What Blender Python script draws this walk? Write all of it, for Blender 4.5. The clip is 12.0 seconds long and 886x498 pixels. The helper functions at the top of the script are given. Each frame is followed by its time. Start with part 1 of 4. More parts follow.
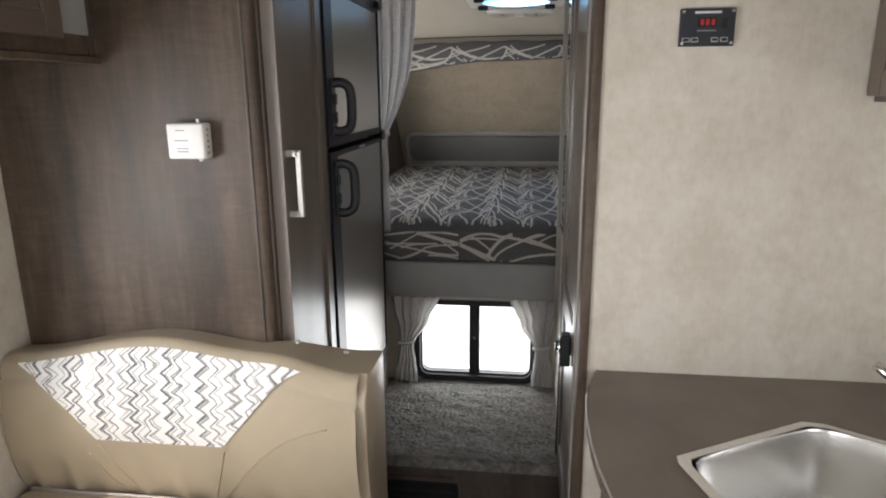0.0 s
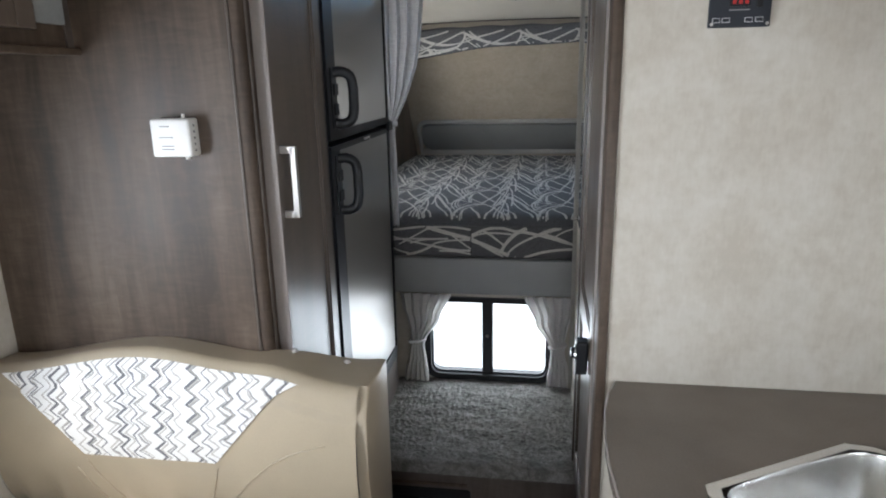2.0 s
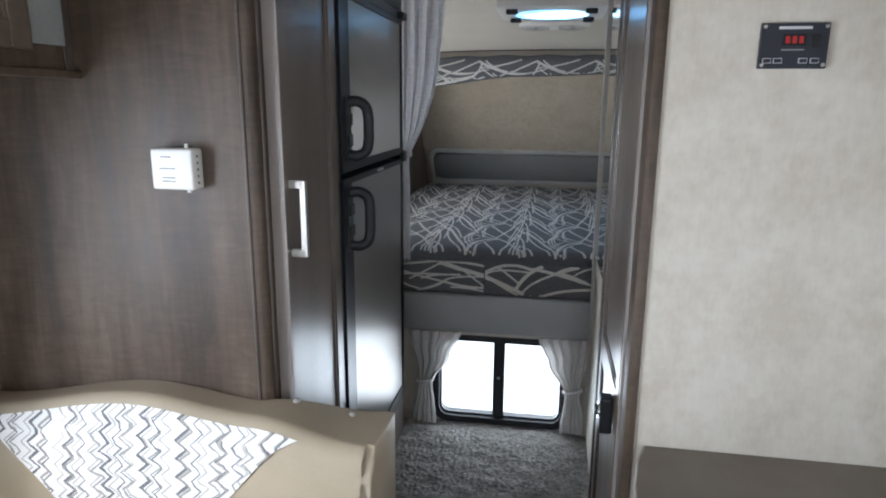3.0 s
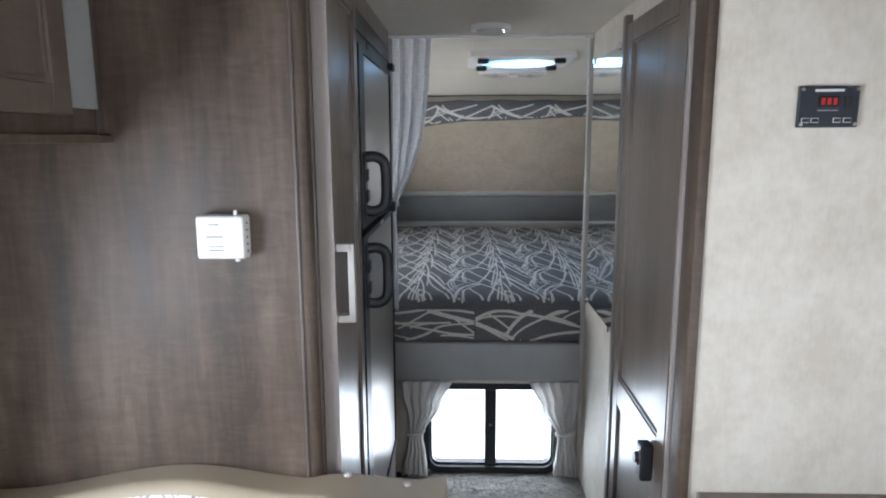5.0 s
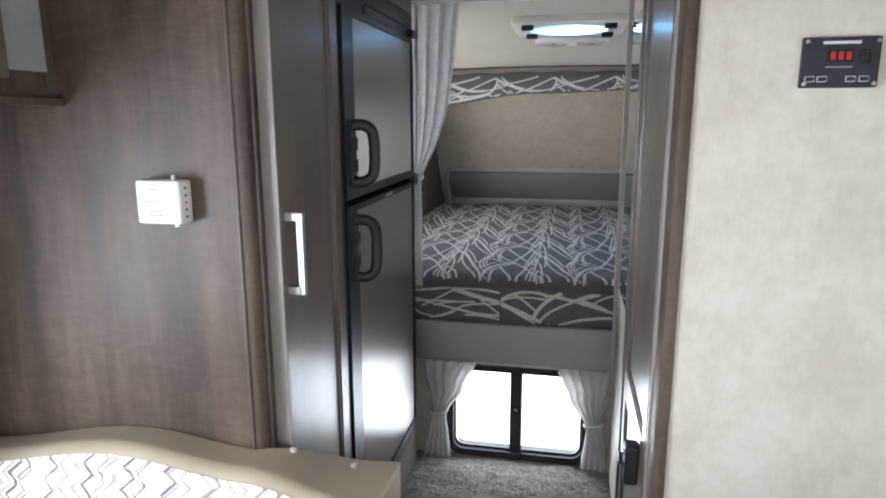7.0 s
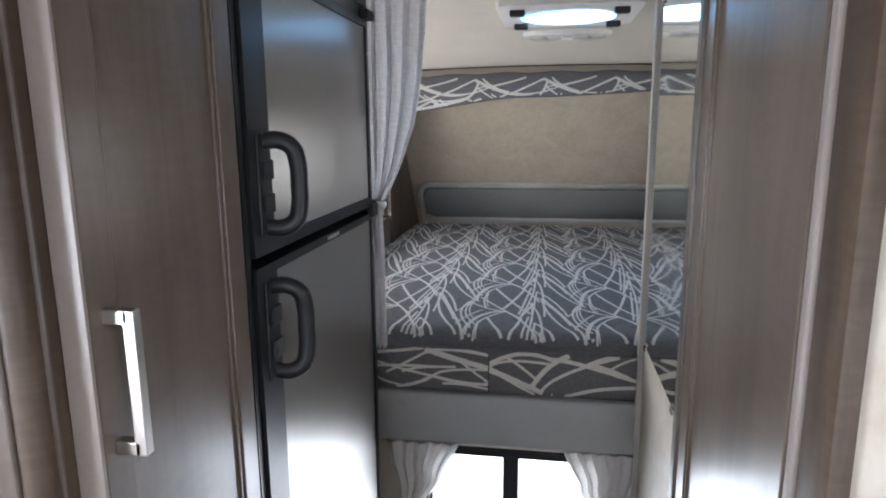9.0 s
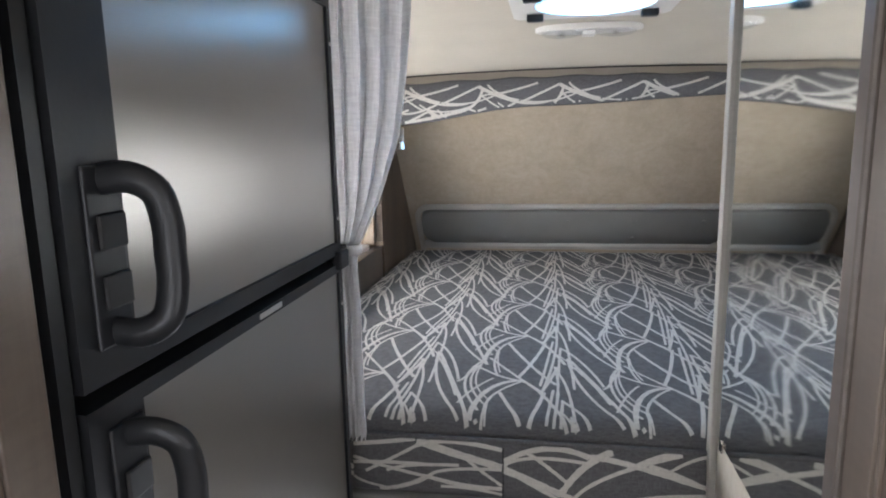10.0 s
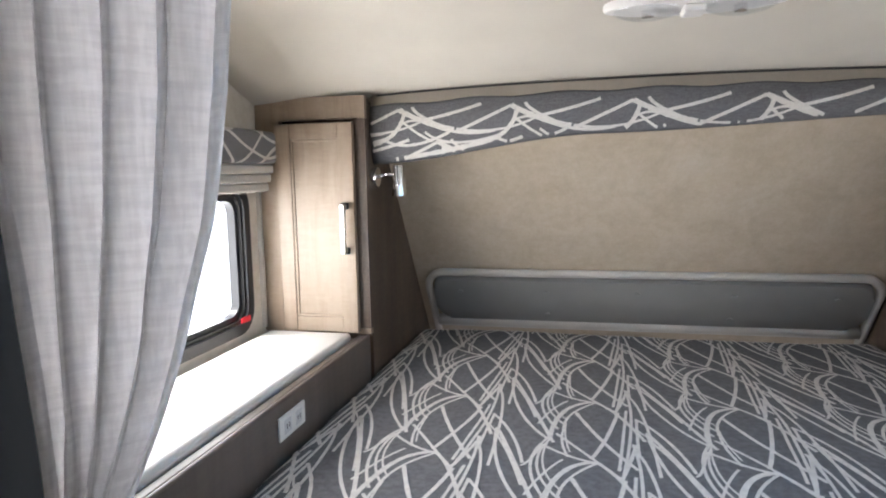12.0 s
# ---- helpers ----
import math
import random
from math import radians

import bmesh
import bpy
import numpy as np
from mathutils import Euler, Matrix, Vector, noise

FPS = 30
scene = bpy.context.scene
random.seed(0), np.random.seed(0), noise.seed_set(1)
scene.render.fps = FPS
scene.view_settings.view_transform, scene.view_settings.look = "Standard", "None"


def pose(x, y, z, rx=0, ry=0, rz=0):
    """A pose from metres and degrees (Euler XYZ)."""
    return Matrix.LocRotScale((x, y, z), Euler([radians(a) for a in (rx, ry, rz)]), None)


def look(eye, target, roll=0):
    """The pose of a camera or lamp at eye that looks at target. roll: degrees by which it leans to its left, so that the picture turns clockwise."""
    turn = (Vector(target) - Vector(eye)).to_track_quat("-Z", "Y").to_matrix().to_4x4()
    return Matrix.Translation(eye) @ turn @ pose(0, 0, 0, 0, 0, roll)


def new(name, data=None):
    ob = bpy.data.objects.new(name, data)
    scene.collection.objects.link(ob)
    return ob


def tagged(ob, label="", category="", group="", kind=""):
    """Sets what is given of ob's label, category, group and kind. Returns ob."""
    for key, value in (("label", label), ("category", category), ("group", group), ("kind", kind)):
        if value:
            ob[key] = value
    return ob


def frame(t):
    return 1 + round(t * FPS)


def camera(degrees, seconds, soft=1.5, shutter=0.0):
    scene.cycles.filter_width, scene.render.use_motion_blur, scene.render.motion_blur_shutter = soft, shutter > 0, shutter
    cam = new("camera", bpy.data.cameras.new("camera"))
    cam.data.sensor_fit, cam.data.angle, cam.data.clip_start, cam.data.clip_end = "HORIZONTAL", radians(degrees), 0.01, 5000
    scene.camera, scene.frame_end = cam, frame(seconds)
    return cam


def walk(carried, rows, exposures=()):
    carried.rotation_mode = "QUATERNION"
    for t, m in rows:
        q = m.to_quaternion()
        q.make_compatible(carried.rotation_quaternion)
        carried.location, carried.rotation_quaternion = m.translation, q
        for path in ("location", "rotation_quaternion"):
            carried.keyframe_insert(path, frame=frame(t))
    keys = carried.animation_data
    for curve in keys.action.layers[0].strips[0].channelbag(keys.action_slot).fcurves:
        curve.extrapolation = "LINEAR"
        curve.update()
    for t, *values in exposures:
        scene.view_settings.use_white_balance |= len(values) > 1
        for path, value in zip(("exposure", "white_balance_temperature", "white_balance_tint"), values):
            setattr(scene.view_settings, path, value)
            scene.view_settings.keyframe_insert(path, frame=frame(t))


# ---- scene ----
cam = camera(69.6, 12.0, 2.0)
METRES, EYE, TILT, LEAN, TURN = 2.6, 1.5, 0.0, 0.0, 7.4
ROWS = [
    (0.0, 0.0, 0.0, 0.0, -0.11, -13.91, 0.46),
    (0.5, -0.003, -0.0043, -0.0013, -0.65, -14.32, 0.19),
    (1.0, -0.0086, -0.0049, 0.0002, -0.25, -14.17, 0.09),
    (1.5, -0.0038, 0.0035, 0.0004, -0.07, -14.86, 1.17),
    (2.0, 0.0087, 0.0405, 0.0027, 1.33, -15.12, 1.12),
    (2.5, 0.0148, 0.0775, 0.005, 3.77, -14.23, -0.46),
    (4.5, -0.0954, 0.0912, 0.0225, -6.01, -10.29, 0.36),
    (5.0, -0.0972, 0.0918, 0.024, -5.61, -9.77, 0.27),
    (5.5, -0.0939, 0.095, 0.022, -6.24, -10.04, 0.51),
    (6.0, -0.0731, 0.1022, 0.021, -8.0, -10.34, 0.83),
    (6.5, -0.0337, 0.111, 0.0186, -2.71, -10.9, 0.8),
    (7.0, 0.0042, 0.1186, 0.015, 3.88, -11.65, 0.13),
    (9.0, -0.0005, 0.3138, 0.0166, 1.82, -11.01, 0.45),
    (9.5, 0.0015, 0.403, 0.021, 3.35, -10.04, 1.78),
    (10.0, 0.0005, 0.4743, 0.019, 2.09, -9.91, 1.14),
    (10.5, -0.0124, 0.556, 0.0199, -3.73, -7.67, -0.3),
    (11.0, -0.0124, 0.626, 0.0192, -4.61, -7.87, -0.5),
    (11.5, 0.0038, 0.7217, 0.025, 1.58, -6.69, -0.05),
    (12.0, 0.0119, 0.7851, 0.0255, 5.49, -6.77, 1.1),
]
walk(cam, [(t, pose(0, 0, EYE, TILT, LEAN, TURN) @ pose(METRES * x, METRES * y, METRES * z, 90 + pitch, roll, yaw)) for t, x, y, z, yaw, pitch, roll in ROWS],
     [(0.0, -0.35, 6700, 15), (1.0, -0.3, 6400, 13), (2.5, -0.3, 5950, 12), (4.3, 0.06, 5800, 13), (5.0, 0.1, 5820, 13), (5.5, 0.25, 5850, 13), (6.0, 0.42, 5870, 13), (6.5, 0.3, 5900, 13), (7.0, 0.2, 6050, 14), (9.0, 0.32, 6050, 16), (9.5, 0.5, 6200, 16), (10.5, 0.62, 6250, 16), (12.0, 0.75, 6300, 17)])

# ---- world, sun, window light ----
world = bpy.data.worlds.new("sky")
scene.world = world
world.use_nodes = True
wt = world.node_tree
sky = wt.nodes.new("ShaderNodeTexSky")
sky.sky_type, sky.sun_disc = "NISHITA", False
SUN_DIR = Vector((0.46, 0.11, -0.87)).normalized()
sky.sun_elevation = math.asin(-SUN_DIR.z)
sky.sun_rotation = math.atan2(-SUN_DIR.x, -SUN_DIR.y)
wt.links.new(sky.outputs[0], wt.nodes["Background"].inputs[0])
wt.nodes["Background"].inputs[1].default_value = 0.12
sun = new("sun", bpy.data.lights.new("sun", "SUN"))
sun.data.energy, sun.data.angle, sun.data.color = 5.0, radians(0.5), (1.0, 0.95, 0.87)
sun.rotation_mode = "QUATERNION"
sun.rotation_quaternion = SUN_DIR.to_track_quat("-Z", "Y")


def window_light(name, at, way, wide, high, watts, color):
    """Daylight that stands in a window's opening."""
    lamp = new(name, bpy.data.lights.new(name, "AREA"))
    lamp.data.shape, lamp.data.size, lamp.data.size_y = "RECTANGLE", wide, high
    lamp.data.energy, lamp.data.color = watts, color
    lamp.matrix_world = look(at, Vector(at) + Vector(way))
    return lamp


DAY = (0.93, 0.97, 1.0)
WARM = (1.0, 0.97, 0.92)
window_light("front_daylight", (-0.18, 2.425, 0.54), (0, -1, 0.0001), 0.50, 0.34, 4.5, DAY)
window_light("bed_left_daylight", (-1.19, 3.08, 1.36), (1, 0, -0.15), 0.95, 0.36, 11.0, WARM)
window_light("bed_right_daylight", (1.01, 3.08, 1.36), (-1, 0, 0.0001), 0.95, 0.36, 0.6, WARM)
window_light("dinette_daylight", (-1.18, 0.40, 1.24), (1, -0.2, -0.3), 0.6, 0.5, 29.0, DAY)
window_light("rear_door_daylight", (0.0, -1.16, 0.82), (0, 1, -0.4), 0.62, 0.95, 9.5, DAY)
window_light("kitchen_daylight", (1.0, 0.35, 1.2), (-1, 0, -0.35), 0.7, 0.4, 4.0, DAY)

window_light("vent_daylight", (-0.055, 2.90, 1.880), (0.0001, 0, -1), 0.28, 0.28, 1.7, (0.30, 0.66, 1.0)).data.shape = "ELLIPSE"

# ---- materials ----


class Nodes:
    """Short-hand for building a material's node tree."""

    def __init__(self, name):
        self.mat = bpy.data.materials.new(name)
        self.mat.use_nodes = True
        self.t = self.mat.node_tree
        self.b = self.t.nodes["Principled BSDF"]
        self.co = self.t.nodes.new("ShaderNodeTexCoord").outputs["Object"]

    def put(self, sock, val):
        if isinstance(val, bpy.types.NodeSocket):
            self.t.links.new(val, sock)
        elif val is not None:
            sock.default_value = val

    def math(self, op, a, b=None, c=None):
        n = self.t.nodes.new("ShaderNodeMath")
        n.operation = op
        for s, v in zip(n.inputs, (a, b, c)):
            self.put(s, v)
        return n.outputs[0]

    def axes(self, scale=(1, 1, 1)):
        m = self.t.nodes.new("ShaderNodeMapping")
        self.put(m.inputs[0], self.co)
        m.inputs["Scale"].default_value = scale
        return m.outputs[0]

    def xyz(self, vec=None):
        s = self.t.nodes.new("ShaderNodeSeparateXYZ")
        self.put(s.inputs[0], vec or self.co)
        return s.outputs

    def noise(self, scale, detail=4, stretch=(1, 1, 1), rough=0.55, warp=0.0):
        n = self.t.nodes.new("ShaderNodeTexNoise")
        self.put(n.inputs["Vector"], self.axes(stretch))
        n.inputs["Scale"].default_value, n.inputs["Detail"].default_value = scale, detail
        n.inputs["Roughness"].default_value, n.inputs["Distortion"].default_value = rough, warp
        return n.outputs[0]

    def ramp(self, f, stops):
        r = self.t.nodes.new("ShaderNodeValToRGB")
        self.put(r.inputs[0], f)
        e = r.color_ramp.elements
        while len(e) < len(stops):
            e.new(0.5)
        for k, (p, c) in zip(e, stops):
            k.position, k.color = p, (*c, 1)
        return r.outputs[0]

    def span(self, f, a, b, lo=0.0, hi=1.0):
        r = self.t.nodes.new("ShaderNodeMapRange")
        self.put(r.inputs[0], f)
        for i, v in zip((1, 2, 3, 4), (a, b, lo, hi)):
            r.inputs[i].default_value = v
        return r.outputs[0]

    def mix(self, f, a, b, mode="MIX"):
        m = self.t.nodes.new("ShaderNodeMix")
        m.data_type, m.blend_type = "RGBA", mode
        self.put(m.inputs[0], f)
        self.put(m.inputs[6], a if isinstance(a, bpy.types.NodeSocket) else (*a, 1))
        self.put(m.inputs[7], b if isinstance(b, bpy.types.NodeSocket) else (*b, 1))
        return m.outputs[2]

    def done(self, color=None, rough=0.5, metal=0.0, bump=None, strength=0.2, dist=0.002, **more):
        self.put(self.b.inputs["Base Color"], color if isinstance(color, bpy.types.NodeSocket) else (*color, 1))
        self.put(self.b.inputs["Roughness"], rough)
        self.put(self.b.inputs["Metallic"], metal)
        if bump is not None:
            n = self.t.nodes.new("ShaderNodeBump")
            n.inputs["Strength"].default_value, n.inputs["Distance"].default_value = strength, dist
            self.put(n.inputs["Height"], bump)
            self.t.links.new(n.outputs[0], self.b.inputs["Normal"])
        for k, v in more.items():
            self.put(self.b.inputs[k.replace("_", " ")], v)
        return self.mat


def wood(name, dark, mid, light, rough=0.45, coat=0.0, relief=0.1):
    n = Nodes(name)
    broad = n.noise(3.2, 4, (1.6, 1.6, 0.35), 0.5, 0.7)
    grain = n.noise(60, 5, (1, 1, 0.045), 0.65)
    flecks = n.noise(17, 4, (1.6, 1.6, 0.3), 0.6, 1.0)
    f = n.math("ADD", n.math("MULTIPLY", broad, 0.5), n.math("ADD", n.math("MULTIPLY", grain, 0.2), n.math("MULTIPLY", flecks, 0.32)))
    plank = n.noise(9, 1, (1, 1, 0.02))
    ripple = n.noise(26, 3, (0.5, 0.5, 2.2), 0.6, 1.4)
    f = n.math("ADD", n.math("MULTIPLY", f, 0.68), n.math("ADD", n.math("MULTIPLY", plank, 0.2), n.math("MULTIPLY", ripple, 0.12)))
    c = n.ramp(f, ((0.43, dark), (0.51, mid), (0.59, light)))
    return n.done(c, n.span(flecks, 0.3, 0.7, rough - 0.05, rough + 0.06), 0, grain if relief else None, relief, 0.0005, Coat_Weight=coat, Coat_Roughness=0.16)


def plain(name, color, rough, metal=0.0, grain=180, wear=0.12, strength=0.08, **more):
    """A painted, moulded or metal surface with slight unevenness at two scales."""
    n = Nodes(name)
    big, fine = n.noise(5, 3), n.noise(grain, 3)
    f = n.math("ADD", n.math("MULTIPLY", big, 0.7), n.math("MULTIPLY", fine, 0.3))
    lo, hi = [c * (1 - wear) for c in color], [min(1, c * (1 + wear)) for c in color]
    return n.done(n.ramp(f, ((0.35, lo), (0.65, hi))), n.span(big, 0.3, 0.7, max(0.02, rough - 0.05), rough + 0.05), metal, fine, strength, 0.0008, **more)


def cloth(name, color, weave=900, wear=0.15, rough=0.9, trans=0.0):
    n = Nodes(name)
    warp = n.noise(weave, 2, (1, 1, 0.12))
    weft = n.noise(weave, 2, (0.12, 0.12, 1))
    f = n.math("ADD", n.math("MULTIPLY", warp, 0.5), n.math("MULTIPLY", weft, 0.5))
    lo, hi = [c * (1 - wear) for c in color], [min(1, c * (1 + wear)) for c in color]
    mat = n.done(n.ramp(f, ((0.4, lo), (0.6, hi))), rough, 0, f, 0.35, 0.001)
    if trans:
        t = n.t.nodes.new("ShaderNodeBsdfTranslucent")
        t.inputs[0].default_value = (*color, 1)
        m = n.t.nodes.new("ShaderNodeMixShader")
        m.inputs[0].default_value = trans
        n.t.links.new(n.b.outputs[0], m.inputs[1])
        n.t.links.new(t.outputs[0], m.inputs[2])
        n.t.links.new(m.outputs[0], n.t.nodes["Material Output"].inputs[0])
    return mat


def branch_print(name, u_axis, v_axis, families, dark, light):
    """Charcoal cloth printed with pale, crossing, reed-like lines."""
    n = Nodes(name)
    co = n.xyz()
    w1, w2 = n.noise(2.6, 2), n.noise(2.6, 2, (1.3, 0.9, 1.1))
    u = n.math("ADD", co[u_axis], n.math("MULTIPLY", n.math("SUBTRACT", w1, 0.5), 0.05))
    v = n.math("ADD", co[v_axis], n.math("MULTIPLY", n.math("SUBTRACT", w2, 0.5), 0.09))
    mask = None
    for P, c, a, p, ph, w in families:
        k = 2 * math.pi / p
        arg = n.math("MULTIPLY_ADD", v, k, ph)
        off = n.math("MULTIPLY_ADD", v, c, n.math("MULTIPLY", n.math("SINE", arg), a))
        slope = n.math("MULTIPLY_ADD", n.math("COSINE", arg), a * k, c)
        d = n.math("ABSOLUTE", n.math("SUBTRACT", n.math("FRACT", n.math("DIVIDE", n.math("ADD", u, off), P)), 0.5))
        d = n.math("DIVIDE", n.math("MULTIPLY", d, P), n.math("SQRT", n.math("MULTIPLY_ADD", slope, slope, 1.0)))
        line = n.span(d, w, w * 0.72)
        mask = line if mask is None else n.math("MAXIMUM", mask, line)
    weave = n.noise(700, 2)
    c = n.mix(mask, n.ramp(weave, ((0.35, [q * 0.8 for q in dark]), (0.65, [q * 1.25 for q in dark]))), n.ramp(weave, ((0.3, [q * 0.85 for q in light]), (0.7, light))))
    return n.done(c, 0.85, 0, n.math("ADD", weave, mask), 0.25, 0.0012, Sheen_Weight=0.15)


def zigzag_print(name):
    """White upholstery cloth with upright, hand-drawn zigzag lines in greys."""
    n = Nodes(name)
    co = n.xyz()
    wob = n.math("MULTIPLY", n.math("SUBTRACT", n.noise(16, 3), 0.5), 0.022)
    col = (0.80, 0.79, 0.76)
    out = None
    for P, a, p, ph, w, shade in ((0.076, 0.0100, 0.034, 0.0, 0.0024, (0.10, 0.10, 0.11)), (0.036, 0.0095, 0.034, 0.012, 0.0014, (0.46, 0.43, 0.39)),
                                  (0.058, 0.0110, 0.034, 0.030, 0.0018, (0.30, 0.29, 0.27)), (0.076, 0.0090, 0.034, 0.050, 0.0013, (0.16, 0.16, 0.17))):
        tri = n.math("PINGPONG", n.math("ADD", co[2], n.math("ADD", wob, ph * 0.15)), p / 2)
        u = n.math("ADD", n.math("ADD", co[0], ph), n.math("MULTIPLY_ADD", tri, 2 * a / (p / 2), wob))
        d = n.math("MULTIPLY", n.math("ABSOLUTE", n.math("SUBTRACT", n.math("FRACT", n.math("DIVIDE", u, P)), 0.5)), P)
        thick = n.math("MULTIPLY", n.noise(30, 2, (1, 1, 1.6)), w * 3.0)
        m = n.math("MULTIPLY", n.span(n.math("SUBTRACT", d, thick), 0.0006, -0.0004), 0.9)
        out = n.mix(m, out if out is not None else col, shade)
    return n.done(out, 0.85, 0, n.noise(700, 2), 0.2, 0.001)


def glass_mat(name, tint, gloss):
    n = Nodes(name)
    tr, gl, mx = (n.t.nodes.new("ShaderNodeBsdf" + k) for k in ("Transparent", "Glossy", "Diffuse"))
    mx = n.t.nodes.new("ShaderNodeMixShader")
    tr.inputs[0].default_value, gl.inputs["Roughness"].default_value = (*tint, 1), 0.02
    mx.inputs[0].default_value = gloss
    n.t.links.new(tr.outputs[0], mx.inputs[1])
    n.t.links.new(gl.outputs[0], mx.inputs[2])
    n.t.links.new(mx.outputs[0], n.t.nodes["Material Output"].inputs[0])
    return n.mat


def lid_mat(name):
    """Blue-tinted translucent plastic of the roof vent's lid."""
    n = Nodes(name)
    tr, tl, mx = n.t.nodes.new("ShaderNodeBsdfTransparent"), n.t.nodes.new("ShaderNodeBsdfTranslucent"), n.t.nodes.new("ShaderNodeMixShader")
    tr.inputs[0].default_value = (0.50, 0.78, 1.0, 1)
    swirl = n.noise(14, 3, warp=1.0)
    n.put(tl.inputs[0], n.ramp(swirl, ((0.35, (0.55, 0.80, 0.96)), (0.65, (0.82, 0.94, 1.0)))))
    mx.inputs[0].default_value = 0.5
    n.t.links.new(tr.outputs[0], mx.inputs[1])
    n.t.links.new(tl.outputs[0], mx.inputs[2])
    n.t.links.new(mx.outputs[0], n.t.nodes["Material Output"].inputs[0])
    return n.mat


def wallboard(name, lo, mid, hi):
    n = Nodes(name)
    a, b, c = n.noise(9, 5, warp=0.6), n.noise(45, 4), n.noise(160, 3, (1, 1, 0.25))
    f = n.math("ADD", n.math("MULTIPLY", a, 0.5), n.math("ADD", n.math("MULTIPLY", b, 0.32), n.math("MULTIPLY", c, 0.18)))
    return n.done(n.ramp(f, ((0.38, lo), (0.5, mid), (0.62, hi))), 0.62, 0, c, 0.1, 0.0008)


def carpet_mat(name):
    n = Nodes(name)
    a, b = n.noise(320, 4), n.noise(22, 4, (1, 2.4, 1), warp=1.2)
    f = n.math("ADD", n.math("MULTIPLY", a, 0.55), n.math("MULTIPLY", b, 0.45))
    return n.done(n.ramp(f, ((0.36, (0.11, 0.105, 0.10)), (0.5, (0.23, 0.22, 0.205)), (0.64, (0.40, 0.385, 0.36)))), 0.95, 0, a, 0.9, 0.004)


def steel_mat(name, base, rough, axis, brushed=0.0):
    n = Nodes(name)
    stretch = [1, 1, 1]
    stretch[axis] = 0.004
    g = n.noise(700, 3, tuple(stretch))
    t = n.t.nodes.new("ShaderNodeTangent")
    t.direction_type, t.axis = "RADIAL", "Z"
    n.t.links.new(t.outputs[0], n.b.inputs["Tangent"])
    n.b.inputs["Anisotropic"].default_value = brushed
    return n.done(n.ramp(g, ((0.35, [q * 0.97 for q in base]), (0.65, base))), n.span(g, 0.3, 0.7, rough - 0.01, rough + 0.02), 1.0, g, 0.008, 0.0002)


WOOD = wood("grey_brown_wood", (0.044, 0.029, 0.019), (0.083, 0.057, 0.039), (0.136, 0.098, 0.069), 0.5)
WOOD_DOOR = wood("satin_brown_wood", (0.092, 0.070, 0.054), (0.122, 0.094, 0.073), (0.150, 0.118, 0.093), 0.34, 0.12, 0)
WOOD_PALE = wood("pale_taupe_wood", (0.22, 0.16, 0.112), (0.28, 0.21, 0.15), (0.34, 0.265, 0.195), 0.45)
WOOD_EDGE = wood("dark_wood_edge", (0.07, 0.055, 0.045), (0.10, 0.08, 0.066), (0.13, 0.105, 0.09), 0.4)
TRIM = plain("taupe_vinyl_trim", (0.27, 0.235, 0.215), 0.35)
# headliner tone at about half strength: shade under the ceiling put into the colour
HEADER = plain("shaded_header_vinyl", (0.30, 0.26, 0.21), 0.6)
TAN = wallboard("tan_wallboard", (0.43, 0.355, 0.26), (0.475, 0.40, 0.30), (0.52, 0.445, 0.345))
BEIGE = wallboard("beige_wallboard", (0.52, 0.47, 0.39), (0.58, 0.535, 0.455), (0.63, 0.59, 0.515))
HEADLINER = plain("cream_headliner", (0.60, 0.555, 0.475), 0.8, grain=500, wear=0.05)
VINYL = plain("beige_vinyl", (0.40, 0.335, 0.24), 0.38, grain=420, wear=0.08, strength=0.25)
VINYL_FASCIA = plain("light_grey_padded_vinyl", (0.33, 0.335, 0.33), 0.5, grain=420, wear=0.07, strength=0.25)
VINYL_GREY = plain("grey_padded_vinyl", (0.25, 0.248, 0.235), 0.5, grain=420, wear=0.07, strength=0.25)
PIPING = plain("pale_grey_piping", (0.46, 0.44, 0.40), 0.5)
CARPET = carpet_mat("grey_cut_carpet")
COUNTER = plain("brown_laminate", (0.135, 0.110, 0.090), 0.22, grain=260, wear=0.14)
STEEL = steel_mat("brushed_steel", (0.36, 0.345, 0.325), 0.34, 1, 0.8)
SINK = steel_mat("sink_steel", (0.82, 0.82, 0.81), 0.25, 0)
CHROME = plain("chrome", (0.80, 0.80, 0.80), 0.10, 1.0, wear=0.03)
NICKEL = plain("satin_nickel", (0.66, 0.64, 0.61), 0.3, 1.0, wear=0.05)
BLACK = plain("black_plastic", (0.016, 0.017, 0.019), 0.38, Specular_IOR_Level=0.3)
BLACK_MATTE = plain("black_rubber", (0.012, 0.012, 0.012), 0.6)
WHITE = plain("white_plastic", (0.78, 0.77, 0.74), 0.4, wear=0.03)
GREYBAR = plain("grey_print", (0.25, 0.25, 0.25), 0.6)
PALEBAR = plain("pale_print", (0.62, 0.62, 0.62), 0.6)
CURTAIN = cloth("pale_grey_linen", (0.87, 0.865, 0.875), 240, 0.2, 0.9, 0.55)
SHEER = cloth("white_curtain_cloth", (0.80, 0.785, 0.77), 500, 0.06, 0.9, 0.35)
QUILT = plain("white_ledge_vinyl", (0.66, 0.64, 0.60), 0.6, grain=300, wear=0.05)
MIRROR = plain("mirror_silver", (0.86, 0.88, 0.87), 0.012, 1.0, wear=0.005, strength=0.0)
GLASS = glass_mat("window_glass", (0.94, 0.96, 0.96), 0.06)
CLEAR = glass_mat("lamp_lens", (0.93, 0.94, 0.95), 0.12)
LID = lid_mat("vent_lid_plastic")
STRIP = plain("grey_frosted_strip", (0.30, 0.31, 0.30), 0.5)
